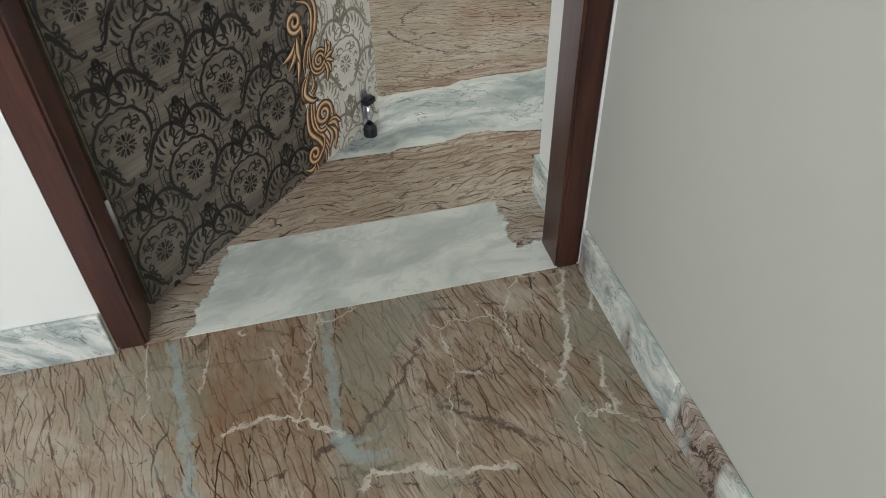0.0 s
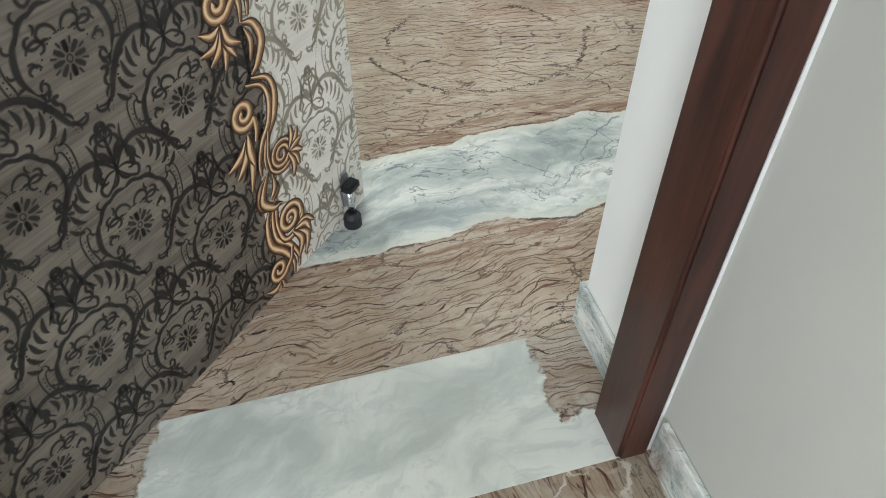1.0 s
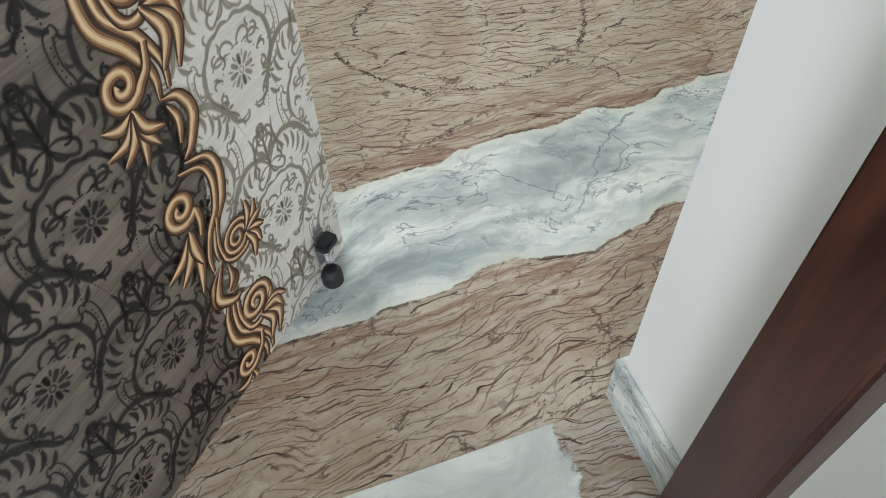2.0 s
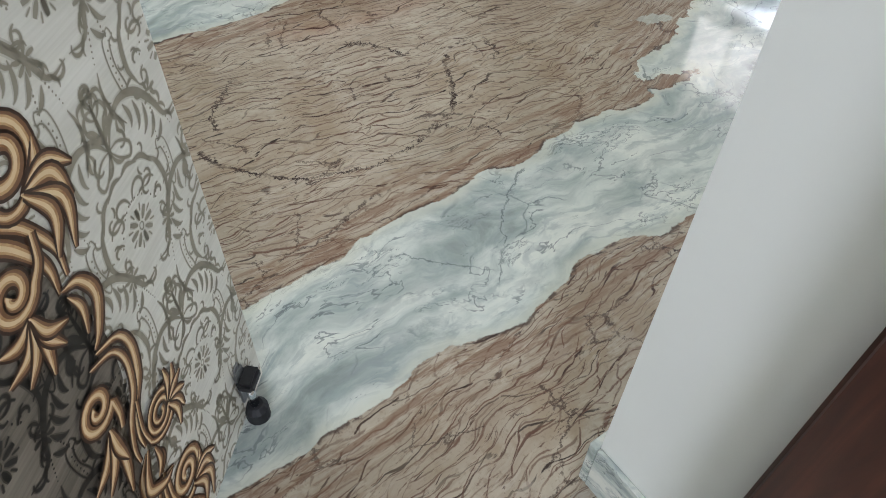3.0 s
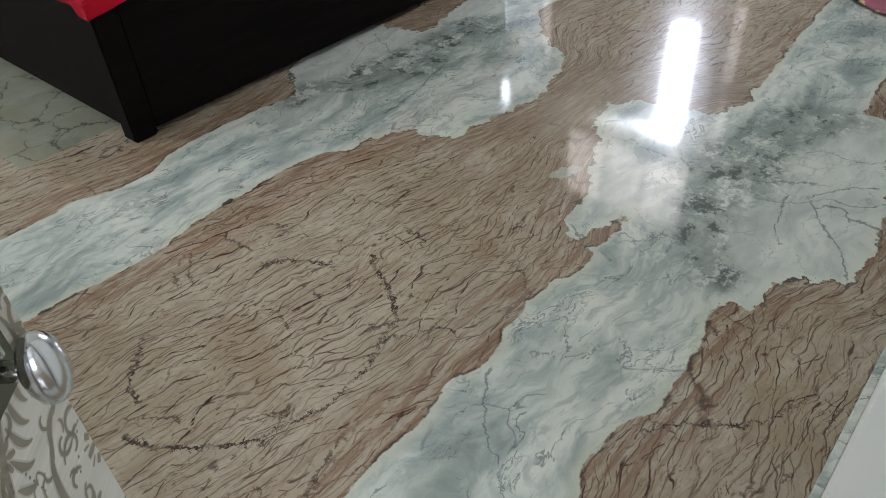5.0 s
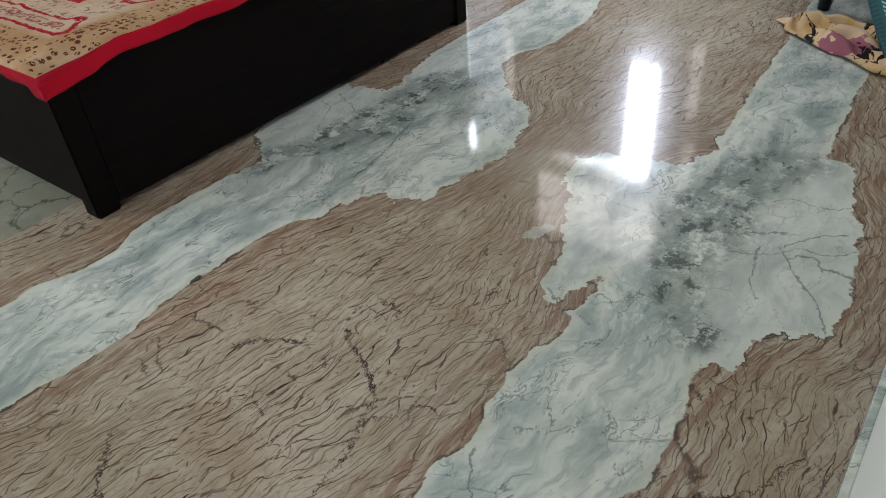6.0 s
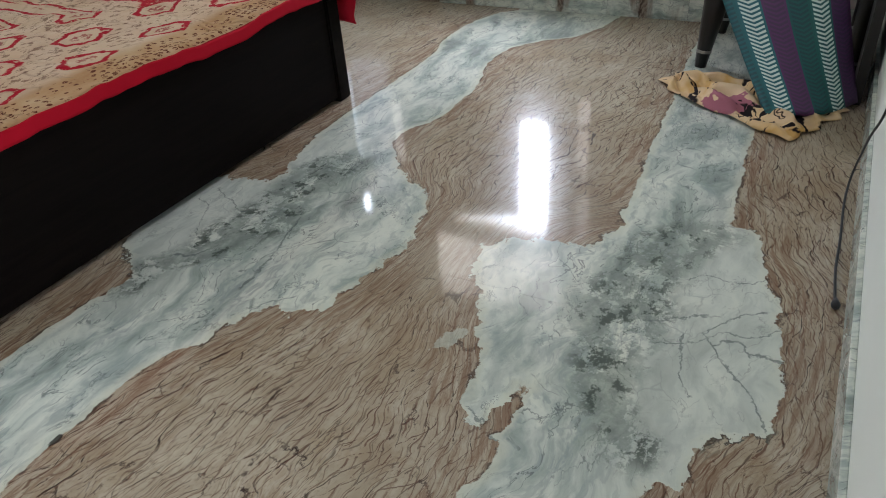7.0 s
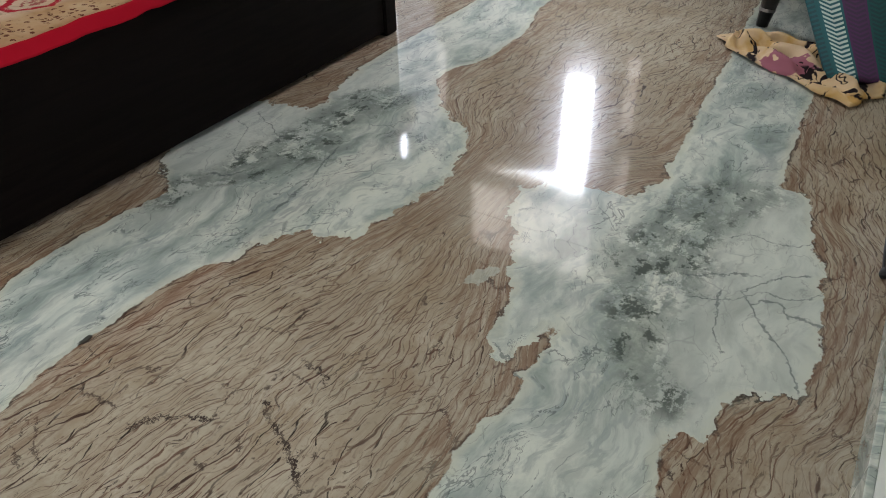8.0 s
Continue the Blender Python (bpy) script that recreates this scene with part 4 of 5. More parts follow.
    for i, (k, h, ln) in enumerate(((8, -62, 0.024), (11, -70, 0.03), (14, -84, 0.034), (17, -98, 0.034), (20, -110, 0.03), (23, -122, 0.025))):
        u, z = arm[k]
        st(u - 0.004, z - 0.007, h, ln, 0.5, -2.6, 0.001, 0.0086, 0.0008, 10)
    for k, h in ((13, 40), (18, 8), (22, -14), (25, -30)):
        u, z = arm[k]
        st(u, z + 0.003, h, 0.02, -0.4, -2.4, 0.003, 0.0052, 0.0006, 8)
    st(0.104, 0.062, -64, 0.03, 1.6, 5.0, 0.003, 0.006, 0.0012, 10)
    # crest: bud of stacked curls over a knot
    sp([(0.0, 0.09), (0.0005, 0.118), (0.0, 0.15)], 0.007, 0.006, 0.003, 8)
    for z, h, ln in ((0.118, 12, 0.05), (0.134, 28, 0.042), (0.146, 44, 0.032)):
        st(0.002, z, h, ln, 1.4, 6.2, 0.002, 0.0066, 0.003, 16)
    st(0.001, 0.15, 62, 0.026, -1.2, -4.2, 0.004, 0.0066, 0.001, 10)
    st(0.0, 0.168, 0, 0.022, -2.4, -4.4, 0.004, 0.0056, 0.002, 10)
    for h, ln in ((70, 0.03), (46, 0.034)):
        st(0.002, 0.108, h, ln, 0.4, -1.8, 0.002, 0.008, 0.001, 10)
    # bow of two drops under the knot
    sp([(0.001, 0.098), (0.016, 0.097), (0.031, 0.084), (0.026, 0.072), (0.012, 0.08), (0.001, 0.095)], 0.002, 0.0052, 0.002, 18)
    st(0.001, 0.092, -82, 0.026, 0.6, 2.6, 0.003, 0.0066, 0.001)
    st(0.02, 0.106, -24, 0.03, -1.4, -5.2, 0.003, 0.0058, 0.002)
    # slim paisley outline beside the arch
    sp([(0.074, 0.052), (0.083, 0.046), (0.086, 0.026), (0.083, 0.0), (0.077, -0.012), (0.072, -0.004), (0.077, 0.02), (0.074, 0.04), (0.067, 0.044), (0.07, 0.053), (0.077, 0.05)], 0.0014, 0.0026, 0.0014, 34)
    for i in range(6):
        q.extend(disc(0.0805 - 0.0006 * abs(i - 2), 0.036 - 0.0075 * i, 0.0013))
    # hooked leaf between neighbours
    sp([(0.104, 0.03), (0.109, 0.01), (0.104, -0.014), (0.092, -0.034)], 0.001, 0.007, 0.0008, 14)
    for i in range(3):
        st(0.107 - 0.002 * i, 0.014 - 0.016 * i, -58 + 6 * i, 0.022, -0.8, -3.0, 0.002, 0.0056, 0.0008, 8)
    return q


def print_motifs(half, dark, light):
    motif = half + [tuple((-u, z) for u, z in f[::-1]) for f in half]
    for col in range(-1, 8):
        for row in range(-1, 9):
            cu, cz = 0.07 + 0.13 * col, 0.116 + 0.256 * row + (0.122 if col % 2 else 0)
            for f in motif:
                g = [(cu + u, cz + z) for u, z in f]
                mu, mz = sum(u for u, _ in g) / len(g), sum(z for _, z in g) / len(g)
                (dark if mu < split_line(mz) else light).quad(g)


# a soft half-tone first, the sharp drawing over it
haze, bloom = Print(0.00055), Print(0.00055)
print_motifs(damask(1.05, 0.0014), haze, bloom)
haze.make("dark_motif_halftone", M_HAZE, "brown-black half-tone of the damask")
bloom.make("light_motif_halftone", M_BLOOM, "pale taupe half-tone of the damask")
ink, taupe = Print(0.0007), Print(0.0007)
print_motifs(damask(0.82), ink, taupe)
ink.make("dark_motifs", M_INK, "black damask print")
taupe.make("light_motifs", M_TAUPE, "taupe damask print")

ivory = Print(0.0004)
ZS = [0.017 + 1.96 * i / 220 for i in range(221)]
for a, b in zip(ZS, ZS[1:]):
    ivory.quad([(split_line(a), a), (LEAF - 0.004, a), (LEAF - 0.004, b), (split_line(b), b)])
ivory.make("ivory_panel", M_IVORY, "ivory laminate print")


def gold_scrolls():
    """One repeat of the gold scroll, as paths with widths, z measured from the large spiral."""
    out = []

    def line(pts, w0, w1, w2=0.001, n=26):
        p = through_points(pts, n)
        out.append((p, taper(len(p), w0, w1, w2)))

    def band(pts, w, count, gap):
        """Bands side by side, each thinner than the last."""
        for i in range(count):
            line([(u + i * gap, z + 0.35 * i * gap) for u, z in pts], 0.003, w * (1 - 0.22 * i), 0.002, 30)

    def spiral(u, z, r, a1, turns, sense, w, tail=()):
        """From the eye outwards to the angle a1 on its rim, then on through the tail's points."""
        n = int(24 * turns)
        p = []
        for i in range(n + 1):
            t = i / n
            a, rr = radians(a1) - sense * math.tau * turns * (1 - t), r * (0.15 + 0.85 * t ** 0.9)
            p.append((u + rr * math.cos(a), z + rr * math.sin(a)))
        if tail:
            p = p[:-1] + through_points([p[-1], *tail], 18)
        ws = [w * (0.55 + 0.6 * math.sin(math.pi * min(1.0, 0.15 + 0.9 * i / len(p)))) for i in range(len(p))]
        ws[0] = ws[1] = w * 1.15
        out.append((p, ws))

    def petals(u, z, tips, w):
        """Pointed leaves from a root to their tips, each bowed to one side."""
        for tu, tz, bow in tips:
            mu, mz = (u + tu) / 2 - bow * (tz - z), (z + tz) / 2 + bow * (tu - u)
            line([(u, z), (mu, mz), (tu, tz)], 0.0025, w, 0.0006, 12)

    # leaf that hooks over the top of the large spiral
    line([(.577, .118), (.555, .098), (.55, .07), (.57, .054), (.6, .04)], 0.001, 0.015, 0.0008)
    line([(.59, .1), (.593, .077), (.58, .06)], 0.001, 0.011, 0.001, 12)
    # S-shaped bands on the left of the large spiral
    band([(.566, .05), (.552, .018), (.552, -.03), (.58, -.068), (.597, -.108), (.594, -.14)], 0.0125, 2, 0.0165)
    spiral(.611, -.006, .033, -40, 1.7, -1, 0.0105, ((.61, -.048), (.586, -.04), (.576, .0), (.582, .042)))
    petals(.612, -.042, ((.648, -.014, -.18), (.673, -.06, .22), (.658, -.084, .3), (.633, -.124, .3), (.612, -.114, .25)), 0.0125)
    # spiral and flower on the dark ground
    spiral(.556, -.094, .025, -30, 1.5, 1, 0.0098, ((.592, -.094), (.6, -.07)))
    petals(.557, -.124, ((.514, -.12, .2), (.507, -.15, .2), (.521, -.172, .12), (.546, -.19, .05), (.572, -.18, -.1), (.586, -.164, -.2)), 0.0105)
    # drop leaf
    line([(.594, -.138), (.616, -.148), (.626, -.178), (.608, -.21), (.592, -.222)], 0.001, 0.0125, 0.0008, 18)
    line([(.597, -.148), (.604, -.172), (.596, -.2)], 0.001, 0.008, 0.0008, 12)
    # arched bands down to the ringed spiral
    band([(.59, -.226), (.622, -.242), (.631, -.272), (.62, -.31), (.598, -.335), (.582, -.37), (.58, -.395)], 0.011, 2, -0.0155)
    spiral(.557, -.272, .026, -40, 1.55, 1, 0.0098, ((.576, -.312), (.57, -.33)))
    petals(.556, -.31, ((.5, -.347, .12), (.514, -.372, .1), (.537, -.412, .05), (.556, -.37, -.06)), 0.0125)
    spiral(.62, -.39, .033, 200, 2.5, -1, 0.006, ((.588, -.37), (.6, -.33)))
    petals(.636, -.4, ((.652, -.35, -.1), (.668, -.362, -.1), (.676, -.386, .05), (.672, -.414, .1), (.658, -.438, .15), (.638, -.452, .15)), 0.0095)
    # leaf that closes the repeat
    line([(.578, -.4), (.558, -.43), (.553, -.452), (.575, -.476), (.592, -.478)], 0.001, 0.0125, 0.0008, 18)
    line([(.588, -.412), (.586, -.438), (.572, -.455)], 0.001, 0.008, 0.001, 12)
    return out


under, mid, over, shine = Print(0.0010), Print(0.00103), Print(0.00106), Print(0.00109)
for rep in range(0, 5):
    base = 0.158 + 0.525 * rep
    for k, (p, ws) in enumerate(gold_scrolls()):
        pts = [(u, z + base) for u, z in p]
        rise = 0.00012 * k
        for f in stroke_quads(pts, [w * 1.2 + 0.0052 for w in ws]):
            under.quad(f, rise)
        for f in stroke_quads(pts, [w * 1.08 + 0.0008 for w in ws]):
            mid.quad(f, rise)
        # the light side of each band lies towards the upper edge
        for f in stroke_quads([(u - 0.0012, z + 0.0012) for u, z in pts], [max(w * 0.72 - 0.0004, 0.0005) for w in ws]):
            over.quad(f, rise)
        for f in stroke_quads([(u - 0.0018, z + 0.0018) for u, z in pts], [w * 0.34 for w in ws]):
            shine.quad(f, rise)
under.make("scroll_shadow", M_UMBER, "umber outline of the scrolls")
mid.make("scroll_shade", M_SADDLE, "saddle brown shaded side of the scrolls")
over.make("gold_scroll", M_GOLD, "printed gold scrolls")
shine.make("gold_highlight", M_SHINE, "pale highlight lines of the scrolls")

# ---------------------------------------------------------------- bed
BX0, BX1, BY0, BY1 = 1.31, 3.16, 2.21, 4.12
bed = tagged(new("bed"), "dark wooden double bed with box sides on the marble floor", "bed")
part("side_rail", box(BX0 + 0.08, BX1 - 0.09, BY0 + 0.008, BY0 + 0.035, 0.018, 0.448, 0.004), M_DARKWOOD, bed)
part("side_rail", box(BX0 + 0.08, BX1 - 0.09, BY1 - 0.035, BY1 - 0.008, 0.018, 0.448, 0.004), M_DARKWOOD, bed)
part("end_panel", box(BX0 + 0.006, BX0 + 0.034, BY0 + 0.07, BY1 - 0.07, 0.04, 0.448, 0.004), M_DARKWOOD, bed)
part("end_panel", box(BX1 - 0.034, BX1 - 0.006, BY0 + 0.07, BY1 - 0.07, 0.04, 0.448, 0.004), M_DARKWOOD, bed)
for lx in (BX0, BX1 - 0.088):
    for ly in (BY0, BY1 - 0.068):
        part("leg", box(lx, lx + 0.078, ly, ly + 0.068, 0.0, 0.418, 0.006), M_DARKWOOD, bed)
part("slat_base", box(BX0 + 0.04, BX1 - 0.04, BY0 + 0.04, BY1 - 0.04, 0.3, 0.33), M_DARKWOOD, bed)
part("mattress", box(BX0 + 0.03, BX1 - 0.03, BY0 + 0.045, BY1 - 0.045, 0.38, 0.445, 0.02), make_plain("ticking", (0.5, 0.45, 0.4), 0.9), bed)


def make_bedspread():
    """Cream cotton with a red border, brown sprigs, red hexagons and dark lines further in."""
    n = Nodes("bedspread_print")
    p = n.pos()
    x, y, z = n.split(p)
    ex = n.math("MINIMUM", n.math("SUBTRACT", x, BX0 - 0.03), n.math("SUBTRACT", BX1 + 0.03, x))
    d = n.math("ADD", n.math("MINIMUM", n.math("SUBTRACT", y, BY0 - 0.01), ex), n.math("MULTIPLY", n.math("SUBTRACT", z, 0.477), 1.0))
    base = n.ramp(n.noise(p, 5, 6, 0.65), (0.3, (0.4, 0.21, 0.095)), (0.5, (0.5, 0.31, 0.165)), (0.7, (0.57, 0.41, 0.26)))
    spr = n.node("ShaderNodeTexVoronoi", feature="F1")
    n.put(spr.inputs["Vector"], p)
    spr.inputs["Scale"].default_value, spr.inputs["Randomness"].default_value = 44, 0.6
    dots = n.math("MULTIPLY", n.step(spr.outputs["Distance"], 0.42, 0.34), n.step(n.noise(p, 120, 2), 0.4, 0.48))
    zone = n.math("MULTIPLY", n.step(d, -0.01, 0.0), n.step(d, 0.15, 0.14))
    col = n.mix(n.math("MULTIPLY", dots, zone), base, (0.13, 0.035, 0.015))
    pale = n.step(d, 0.13, 0.2)
    col = n.mix(n.math("MULTIPLY", pale, n.math("MULTIPLY_ADD", n.noise(p, 6, 4), 0.9, 0.15)), col, (0.7, 0.55, 0.43))
    # red rings in rows
    wob = n.math("MULTIPLY_ADD", n.noise(p, 12, 5, 0.65), 0.16, -0.08)
    row = n.math("FLOOR", n.math("DIVIDE", n.math("SUBTRACT", d, 0.12), 0.22))
    gx = n.math("SUBTRACT", n.math("FRACT", n.math("ADD", n.math("DIVIDE", x, 0.33), n.math("MULTIPLY", row, 0.5))), 0.5)
    gy = n.math("SUBTRACT", n.math("FRACT", n.math("DIVIDE", n.math("SUBTRACT", d, 0.12), 0.22)), 0.5)
    ax, ay = n.math("MULTIPLY", n.math("ABSOLUTE", gx), 0.33), n.math("MULTIPLY", n.math("ABSOLUTE", gy), 0.22)
    ring = n.math("ADD", n.math("MAXIMUM", n.math("MULTIPLY", ax, 0.75), n.math("ADD", n.math("MULTIPLY", ax, 0.5), n.math("MULTIPLY", ay, 0.85))), n.math("MULTIPLY", wob, 0.35))
    r = n.math("MULTIPLY", n.step(ring, 0.074, 0.069), n.step(ring, 0.05, 0.056))
    r = n.math("MULTIPLY", r, n.step(n.noise(p, 50, 3), 0.3, 0.42))
    inzone = n.step(d, 0.12, 0.125)
    col = n.mix(n.math("MULTIPLY", r, inzone), col, (0.4, 0.008, 0.022))
    core = n.math("MULTIPLY", n.step(ring, 0.03, 0.026), n.step(n.noise(p, 60, 3), 0.45, 0.52))
    col = n.mix(n.math("MULTIPLY", core, n.math("MULTIPLY", inzone, 0.8)), col, (0.3, 0.03, 0.04))
    line = n.math("MULTIPLY", n.step(n.noise(n.vmath("MULTIPLY", p, (22, 30, 1)), 1.5, 5, 0.65), 0.53, 0.6), n.step(ring, 0.078, 0.086))
    col = n.mix(n.math("MULTIPLY", line, n.math("MULTIPLY", n.step(d, 0.15, 0.25), 0.7)), col, (0.14, 0.055, 0.035))
    col = n.mix(n.step(d, -0.008, -0.012), col, (0.38, 0.008, 0.022))
    fold = n.ridge(n.vmath("MULTIPLY", p, (1.0, 0.7, 1)), 5.5, 0.07, 3, 0.5, 0.4)
    fold = n.math("MULTIPLY", fold, n.step(n.noise(p, 3.1, 3), 0.45, 0.6))
    n.bump(n.math("ADD", fold, n.math("MULTIPLY", n.noise(p, 9, 4), 1.2)), 0.8, 0.012)
    return n.done(col, 0.85, Specular_IOR_Level=0.1)


def cloth_sheet(nx, ny, fn):
    bm = bmesh.new()
    g = [[bm.verts.new(fn(i / nx, j / ny)) for j in range(ny + 1)] for i in range(nx + 1)]
    for i in range(nx):
        for j in range(ny):
            bm.faces.new((g[i][j], g[i + 1][j], g[i + 1][j + 1], g[i][j + 1]))
    bmesh.ops.recalc_face_normals(bm, faces=bm.faces[:])
    return bm


def bedspread_point(s, t):
    """The cloth lies on the mattress and hangs over its near side and its ends."""
    over = 0.05
    lx, ly = (BX1 - BX0) + 2 * over, (BY1 - BY0) + over
    a, b = s * lx - over, t * ly - over
    x, y, z = BX0 + a, BY0 + b, 0.477
    hang = 0.0
    if b < 0:
        y, hang = BY0 - 0.012, max(hang, -b)
    if a < 0:
        x, hang = BX0 - 0.012, max(hang, -a)
    if a > BX1 - BX0:
        x, hang = BX1 + 0.014, max(hang, a - (BX1 - BX0))
    wave = noise.noise((x * 3, y * 3, 0.0)) * 0.012 + noise.noise((x * 8, y * 9, 2.0)) * 0.009 + noise.noise((x * 19, y * 14, 5.0)) * 0.004
    drop = 0.04 * max(0, 1 - (x - BX0) / 0.22) if b < 0.05 else 0.02 * max(0, 1 - (x - BX0) / 0.22) * max(0, 1 - b / 0.4)
    z = z - hang - drop + wave + (0.012 * noise.noise((x * 2.2, 7.0, 0.0)) if hang else 0)
    if hang:
        y -= 0.006 * abs(noise.noise((x * 6, 3.0, 0.0))) if b < 0 else 0
    return Vector((x, y, z))


M_SPREAD = make_bedspread()
spread = part("bedspread", cloth_sheet(110, 90, bedspread_point), M_SPREAD, None, smooth=True)
tagged(spread, "cream cotton bedspread with red border and printed hexagons", "bedspread")
sol = spread.modifiers.new("thick", "SOLIDIFY")
sol.thickness, sol.offset = 0.003, -1


def border_point(s, t):
    """The red hem: the lowest strip of the hanging side, a cloth's thickness outside it."""
    p = bedspread_point(s, t * 0.043 / (BY1 - BY0 + 0.05))
    return p + Vector((0, -0.004, 0.0025))


M_RED = make_plain("red_cotton", (0.52, 0.008, 0.024), 0.85, vary=0.1)
M_RED.node_tree.nodes["Principled BSDF"].inputs["Specular IOR Level"].default_value = 0.1
hem = part("border", cloth_sheet(160, 6, border_point), M_RED, spread, "red cotton border", smooth=True)
sol = hem.modifiers.new("thick", "SOLIDIFY")
sol.thickness = 0.002
flap = part("corner_cloth", cloth_sheet(6, 14, lambda s, t: Vector((BX1 + 0.03 + 0.012 * math.sin(6 * t), 2.16 + 0.3 * s, 0.43 - 0.13 * t + 0.01 * math.sin(5 * s)))), M_SPREAD, None, smooth=True)
tagged(flap, "red-edged cloth corner hanging down the bed end", "cloth")
sol = flap.modifiers.new("thick", "SOLIDIFY")
sol.thickness = 0.003

# ---------------------------------------------------------------- far corner: table, mat, cloth
table = tagged(new("side_table"), "black wooden table on tapered legs by the wall", "table")
M_BLACK = make_wood("black_table_paint", (0.01, 0.009, 0.009), (0.016, 0.014, 0.013), 0.3)
for lx, ly in ((3.92, 0.92), (4.4, 0.92), (3.95, 0.36), (4.4, 0.36)):
    leg = part("leg", tube([(lx, ly, 0.0), (lx + 0.02, ly - 0.03, 0.3), (lx + 0.04, ly - 0.05, 0.7)], (0.024, 0.052, 0.066), 12), M_BLACK, table, smooth=True)
    part("ring", tube([(lx + 0.004, ly - 0.006, 0.062), (lx + 0.005, ly - 0.007, 0.074)], 0.0335, 12), M_STEEL, leg, "steel ring")
part("tabletop", box(3.86, 4.48, 0.31, 0.98, 0.72, 0.75, 0.004), M_BLACK, table)
part("apron", boxes((3.91, 4.43, 0.93, 0.95, 0.62, 0.72), (3.9, 3.92, 0.36, 0.93, 0.62, 0.72)), M_BLACK, table)


def make_mat():
    """Woven plastic mat: teal, purple and blue stripes with white chevrons."""
    n = Nodes("woven_mat")
    x, y, z = n.split(n.node("ShaderNodeTexCoord").outputs["UV"])
    s = n.math("MULTIPLY_ADD", x, 5.45, 0.55)
    k = n.math("FLOOR", s)
    f = n.math("FRACT", s)
    c = n.node("ShaderNodeValToRGB")
    c.color_ramp.interpolation = "CONSTANT"
    n.put(c.inputs[0], n.math("DIVIDE", n.math("ADD", k, 0.5), 6.0))
    cols = ((0.012, 0.12, 0.14), (0.015, 0.13, 0.16), (0.1, 0.028, 0.115), (0.008, 0.1, 0.1), (0.015, 0.115, 0.12), (0.075, 0.024, 0.095))
    e = c.color_ramp.elements
    while len(e) < 6:
        e.new(0.9)
    for i, (el, col) in enumerate(zip(e, cols)):
        el.position, el.color = i / 6, (*col, 1)
    tri = n.math("ABSOLUTE", n.math("SUBTRACT", f, 0.5))
    saw = n.math("FRACT", n.math("SUBTRACT", n.math("MULTIPLY", y, 44.0), n.math("MULTIPLY", tri, 2.2)))
    chev = n.math("MULTIPLY", n.math("LESS_THAN", saw, 0.52), n.math("LESS_THAN", tri, 0.4))
    on = n.math("ADD", n.math("COMPARE", k, 1.0, 0.1), n.math("COMPARE", k, 4.0, 0.1))
    col = n.mix(n.math("MULTIPLY", chev, on), c.outputs[0], (0.62, 0.74, 0.7))
    dim = n.math("MULTIPLY", chev, n.math("SUBTRACT", 1.0, on))
    col = n.mix(n.math("MULTIPLY", dim, 0.45), col, (0.02, 0.03, 0.05))
    w = n.node("ShaderNodeTexWave", wave_type="BANDS")
    n.put(w.inputs["Vector"], n.join(n.math("MULTIPLY", x, 60), n.math("MULTIPLY", y, 60)))
    n.bump(w.outputs["Fac"], 0.3, 0.001)
    return n.done(col, 0.5)


def sheet_with_uv(name, nx, ny, fn, mat):
    verts = [fn(i / nx, j / ny) for i in range(nx + 1) for j in range(ny + 1)]
    faces = [(i * (ny + 1) + j, (i + 1) * (ny + 1) + j, (i + 1) * (ny + 1) + j + 1, i * (ny + 1) + j + 1) for i in range(nx) for j in range(ny)]
    me = bpy.data.meshes.new(name)
    me.from_pydata(verts, [], faces)
    uv = me.uv_layers.new(name="map")
    for lp in me.loops:
        i, j = divmod(lp.vertex_index, ny + 1)
        uv.data[lp.index].uv = (i / nx, j / ny)
    me.materials.append(mat)
    for f in me.polygons:
        f.use_smooth = True
    return new(name, me)


def mat_point(s, t):
    """A folded mat that leans from the floor against the table edge."""
    foot = Vector((3.46, 0.6, 0.02)).lerp(Vector((3.66, 0.31, 0.02)), s)
    head = Vector((3.84, 0.99, 0.6)).lerp(Vector((3.9, 0.5, 0.66)), s)
    p = foot.lerp(head, t)
    bow = 0.05 * math.sin(math.pi * s)
    return p + Vector((-bow, -bow * 0.6, 0.0)) + Vector((0, 0, -0.03 * math.sin(math.pi * t)))


rolled = sheet_with_uv("folded_mat", 24, 24, mat_point, make_mat())
sol = rolled.modifiers.new("thick", "SOLIDIFY")
sol.thickness = 0.035
tagged(rolled, "folded teal and purple woven mat with white chevrons", "mat")


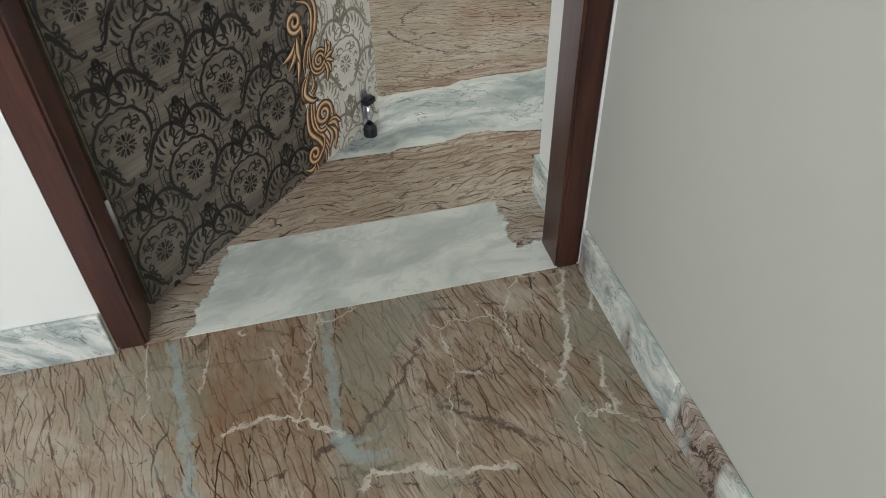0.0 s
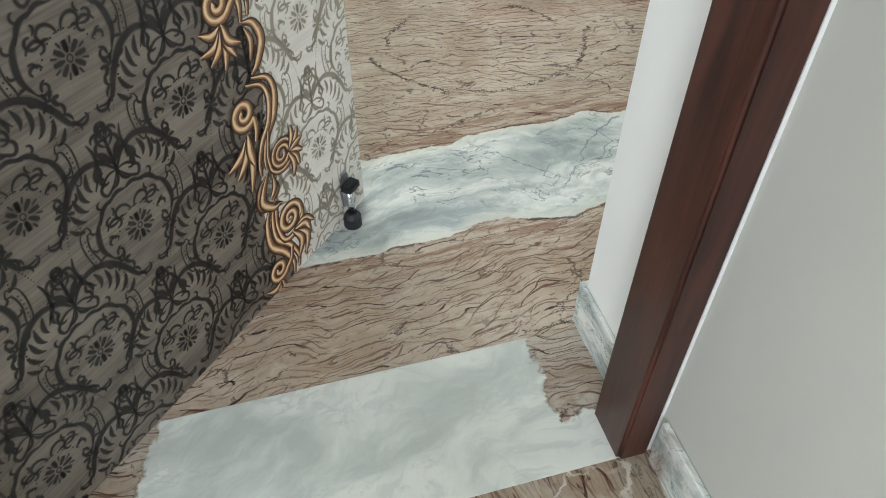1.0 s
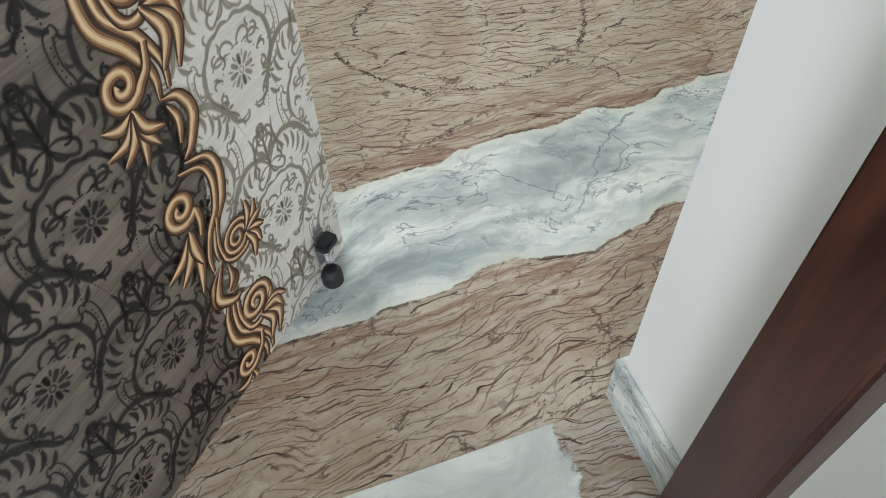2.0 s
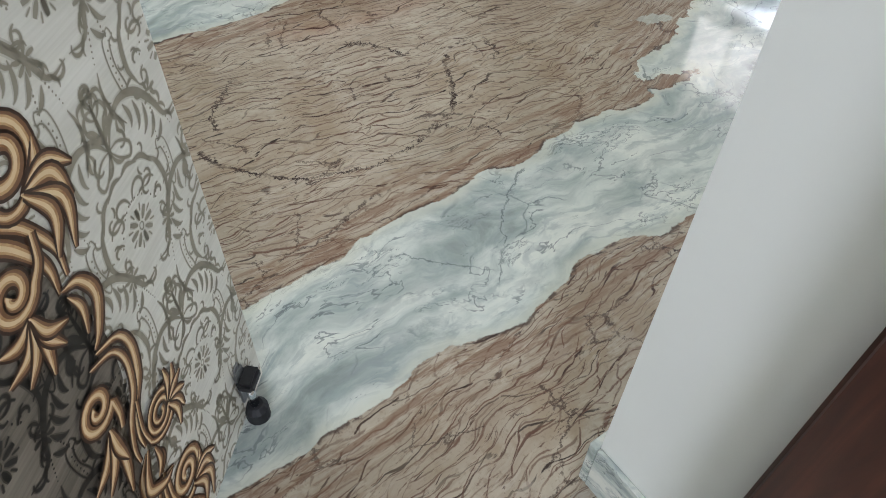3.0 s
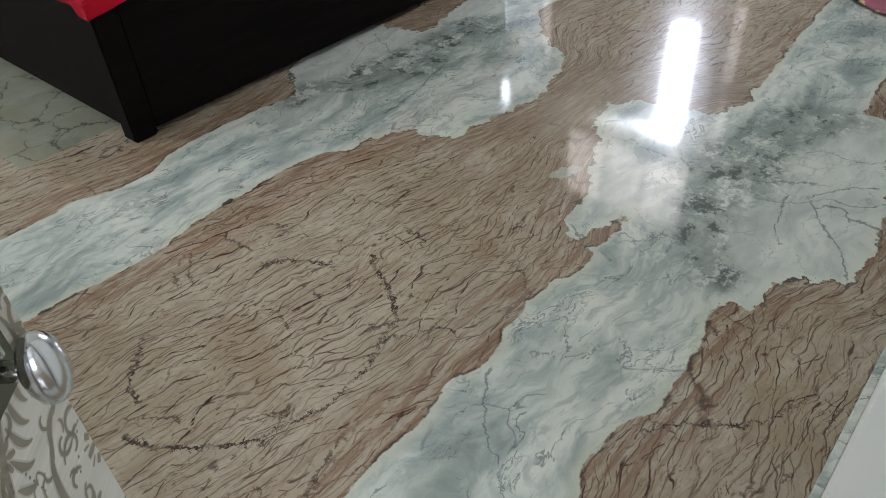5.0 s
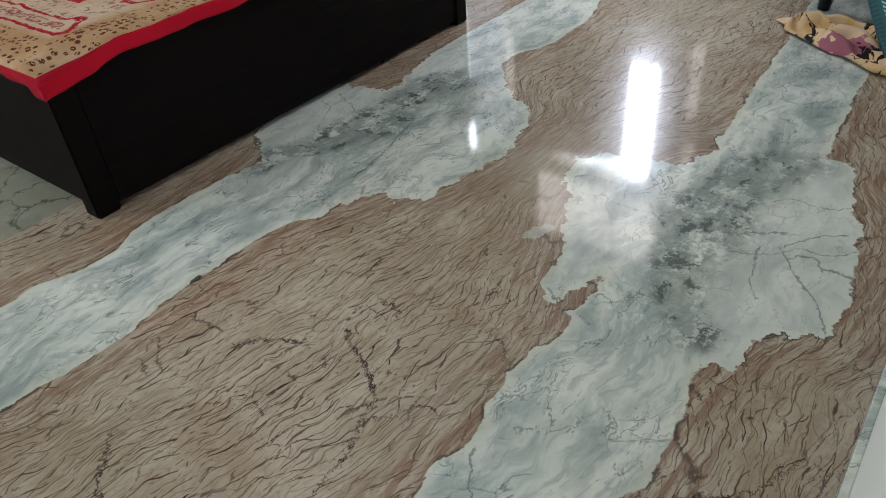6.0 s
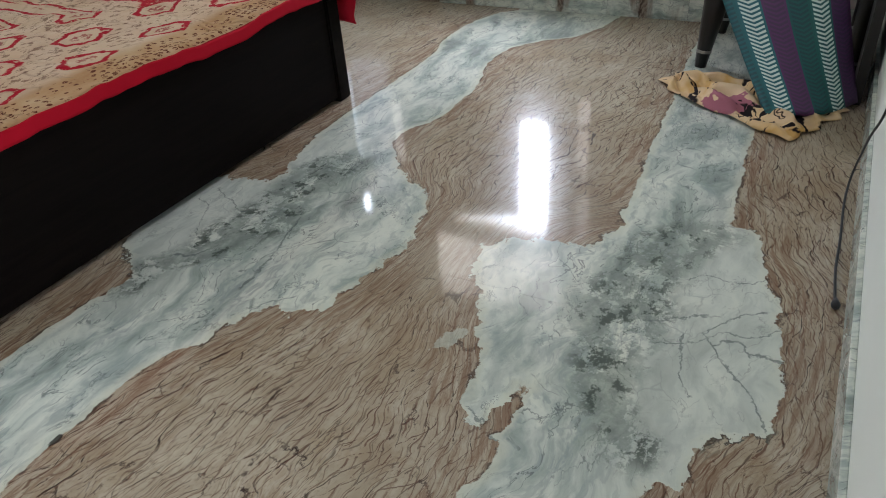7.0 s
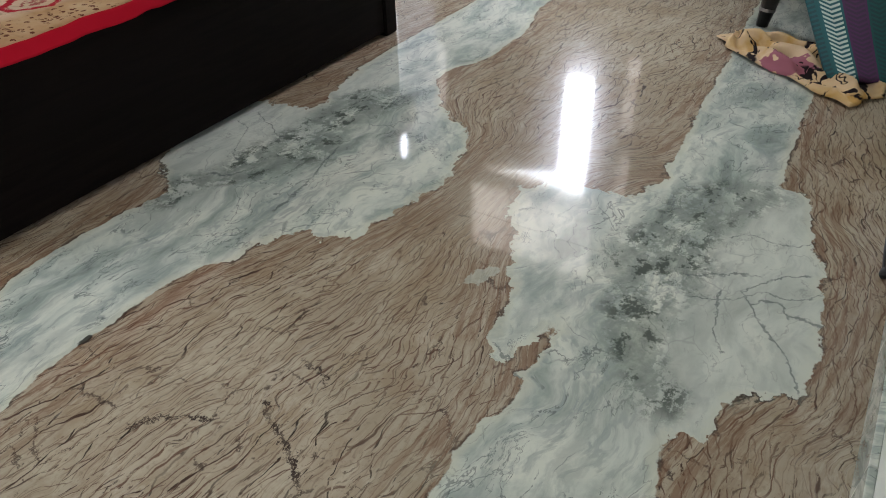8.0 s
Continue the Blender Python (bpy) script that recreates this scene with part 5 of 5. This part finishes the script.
def make_cloth_print():
    n = Nodes("printed_cloth")
    p = n.pos()
    v = n.vmath("ADD", p, n.vmath("MULTIPLY", n.noise(p, 7, 3, colour=True), (0.25, 0.25, 0.25)))
    base = n.ramp(n.noise(v, 4, 3), (0.38, (0.58, 0.34, 0.11)), (0.48, (0.68, 0.48, 0.27)), (0.6, (0.7, 0.52, 0.34)))
    hx, hy, _ = n.split(n.vmath("SUBTRACT", v, (3.62, 0.87, 0)))
    pink = n.step(n.math("ADD", n.math("ABSOLUTE", hx), n.math("ABSOLUTE", hy)), 0.105, 0.1)
    col = n.mix(pink, base, (0.36, 0.13, 0.17))
    stripe = n.ridge(n.vmath("MULTIPLY", v, (1.0, 2.2, 1)), 4.2, 0.03, 2, 0.4, 0.6)
    col = n.mix(n.math("MULTIPLY", stripe, n.step(n.noise(p, 6, 2), 0.44, 0.48)), col, (0.02, 0.014, 0.016))
    blk = n.step(n.noise(n.vmath("ADD", v, (5.0, 0, 0)), 8, 2, 0.4, 1.2), 0.63, 0.64)
    col = n.mix(blk, col, (0.02, 0.014, 0.016))
    n.bump(n.noise(p, 200, 2), 0.15, 0.001)
    return n.done(col, 0.9, Specular_IOR_Level=0.1)


def rag_point(s, t):
    a, b = Vector((3.64, 1.08, 0)).lerp(Vector((3.27, 0.5, 0)), s), Vector((3.86, 0.93, 0)).lerp(Vector((3.6, 0.33, 0)), s)
    wide = 0.35 + 0.65 * math.sin(math.pi * min(1, s * 1.1 + 0.08)) if s < 0.5 else 1.0
    mid = a.lerp(b, 0.5)
    p = mid + (a - mid).lerp(b - mid, t) * wide
    edge = min(1, 6 * min(s, 1 - s, t, 1 - t) + 0.12)
    h = 0.008 + 0.036 * edge * (0.5 + noise.noise((p.x * 9, p.y * 9, 1.0))) + 0.02 * edge * math.sin(20 * t + 9 * s + 3 * noise.noise((s * 4, t * 4, 6.0)))
    return p + Vector((0.02 * noise.noise((s * 7, t * 5, 4.0)), 0.03 * noise.noise((s * 8, t * 6, 9.0)), max(0.004, h)))


rag = part("cloth", cloth_sheet(48, 30, rag_point), make_cloth_print(), None, smooth=True)
sol = rag.modifiers.new("thick", "SOLIDIFY")
sol.thickness = 0.003
tagged(rag, "crumpled yellow and pink printed cloth on the floor", "cloth")

board = part("wooden_board", box(3.68, 4.2, 0.3, 0.335, 0.0, 0.42, 0.003), M_BLACK)
tagged(board, "dark wooden board standing against the wall behind the mat", "board")

# ---------------------------------------------------------------- cable by the wall
cable = tagged(new("cable"), "thin black cable hanging down the wall to the floor", "cable")
cord = [(2.405, 0.305, 0.008), (2.55, 0.312, 0.005), (2.7, 0.31, 0.005), (2.9, 0.312, 0.006), (3.03, 0.306, 0.012), (3.06, 0.3, 0.05), (3.0, 0.298, 0.12), (2.87, 0.297, 0.24), (2.74, 0.29, 0.36), (2.6, 0.288, 0.56), (2.5, 0.288, 0.8)]
pts = []
for a, b, c, d in zip([cord[0]] + cord, cord, cord[1:], cord[2:] + [cord[-1]]):
    for i in range(6):
        f = i / 6
        pts.append(tuple(0.5 * (2 * b[m] + (c[m] - a[m]) * f + (2 * a[m] - 5 * b[m] + 4 * c[m] - d[m]) * f * f + (3 * b[m] - a[m] - 3 * c[m] + d[m]) * f ** 3) for m in range(3)))
part("cord", tube(pts, 0.0035, 6), M_RUBBER, cable, smooth=True)
part("plug", tube([(2.375, 0.303, 0.012), (2.385, 0.303, 0.012), (2.41, 0.305, 0.011)], (0.008, 0.011, 0.005), 10), M_RUBBER, cable, smooth=True)

# ---------------------------------------------------------------- door fittings
for hz in (0.25, 1.0, 1.75):
    part("hinge", tube([(-0.006, 0.004, hz - 0.045), (-0.006, 0.004, hz + 0.045)], 0.006, 10), M_STEEL, door, "steel hinge", smooth=True)
stopper = part("door_stopper", box(0.768, 0.784, -0.004, -0.0016, 0.05, 0.14, 0.001, 1), M_STEEL, door, "steel foot-operated door stopper")
part("bracket", box(0.762, 0.79, -0.006, -0.002, 0.055, 0.13, 0.002), M_STEEL, stopper)
part("shaft", tube([(0.776, -0.013, 0.03), (0.776, -0.013, 0.1)], 0.007, 12), M_CHROME, stopper, smooth=True)
part("pedal", box(0.757, 0.795, -0.03, -0.004, 0.1, 0.118, 0.004), M_RUBBER, stopper)
part("rubber_foot", tube([(0.776, -0.013, 0.001), (0.776, -0.013, 0.026), (0.776, -0.013, 0.036)], (0.019, 0.019, 0.012), 16), M_RUBBER, stopper, smooth=False)

lockset = part("door_handle", box(0.7, 0.714, -0.006, -0.002, 0.77, 0.97, 0.002), M_STEEL, door, "steel handle and lock with chrome knob")
part("lock_plate", box(0.745, 0.815, -0.006, -0.002, 0.74, 0.86, 0.003), make_plain("dark_mirror_plate", (0.2, 0.19, 0.15), 0.12, 1.0), lockset)
part("grip", boxes((0.693, 0.72, -0.032, -0.025, 0.775, 0.96), (0.72, 0.726, -0.032, -0.025, 0.835, 0.96), bevel=0.003), M_STEEL, lockset)
part("grip_post", tube([(0.707, -0.028, 0.94), (0.707, -0.002, 0.94)], 0.008, 10), M_STEEL, lockset)
part("grip_post", tube([(0.707, -0.028, 0.8), (0.707, -0.002, 0.8)], 0.006, 10), M_STEEL, lockset)
bm = bmesh.new()
bmesh.ops.create_uvsphere(bm, u_segments=24, v_segments=14, radius=1)
for v in bm.verts:
    v.co = (0.797 + v.co.x * 0.017, -0.03 + v.co.y * 0.013, 0.757 + v.co.z * 0.027)
part("knob", bm, M_CHROME, lockset, "oval chrome knob", smooth=True)
part("knob_stem", tube([(0.797, -0.03, 0.757), (0.797, -0.002, 0.757)], 0.007, 12), M_CHROME, lockset, smooth=True)
part("thumb_turn", boxes((0.772, 0.778, -0.03, -0.004, 0.79, 0.825), (0.762, 0.788, -0.034, -0.026, 0.82, 0.834), bevel=0.002), M_CHROME, lockset)
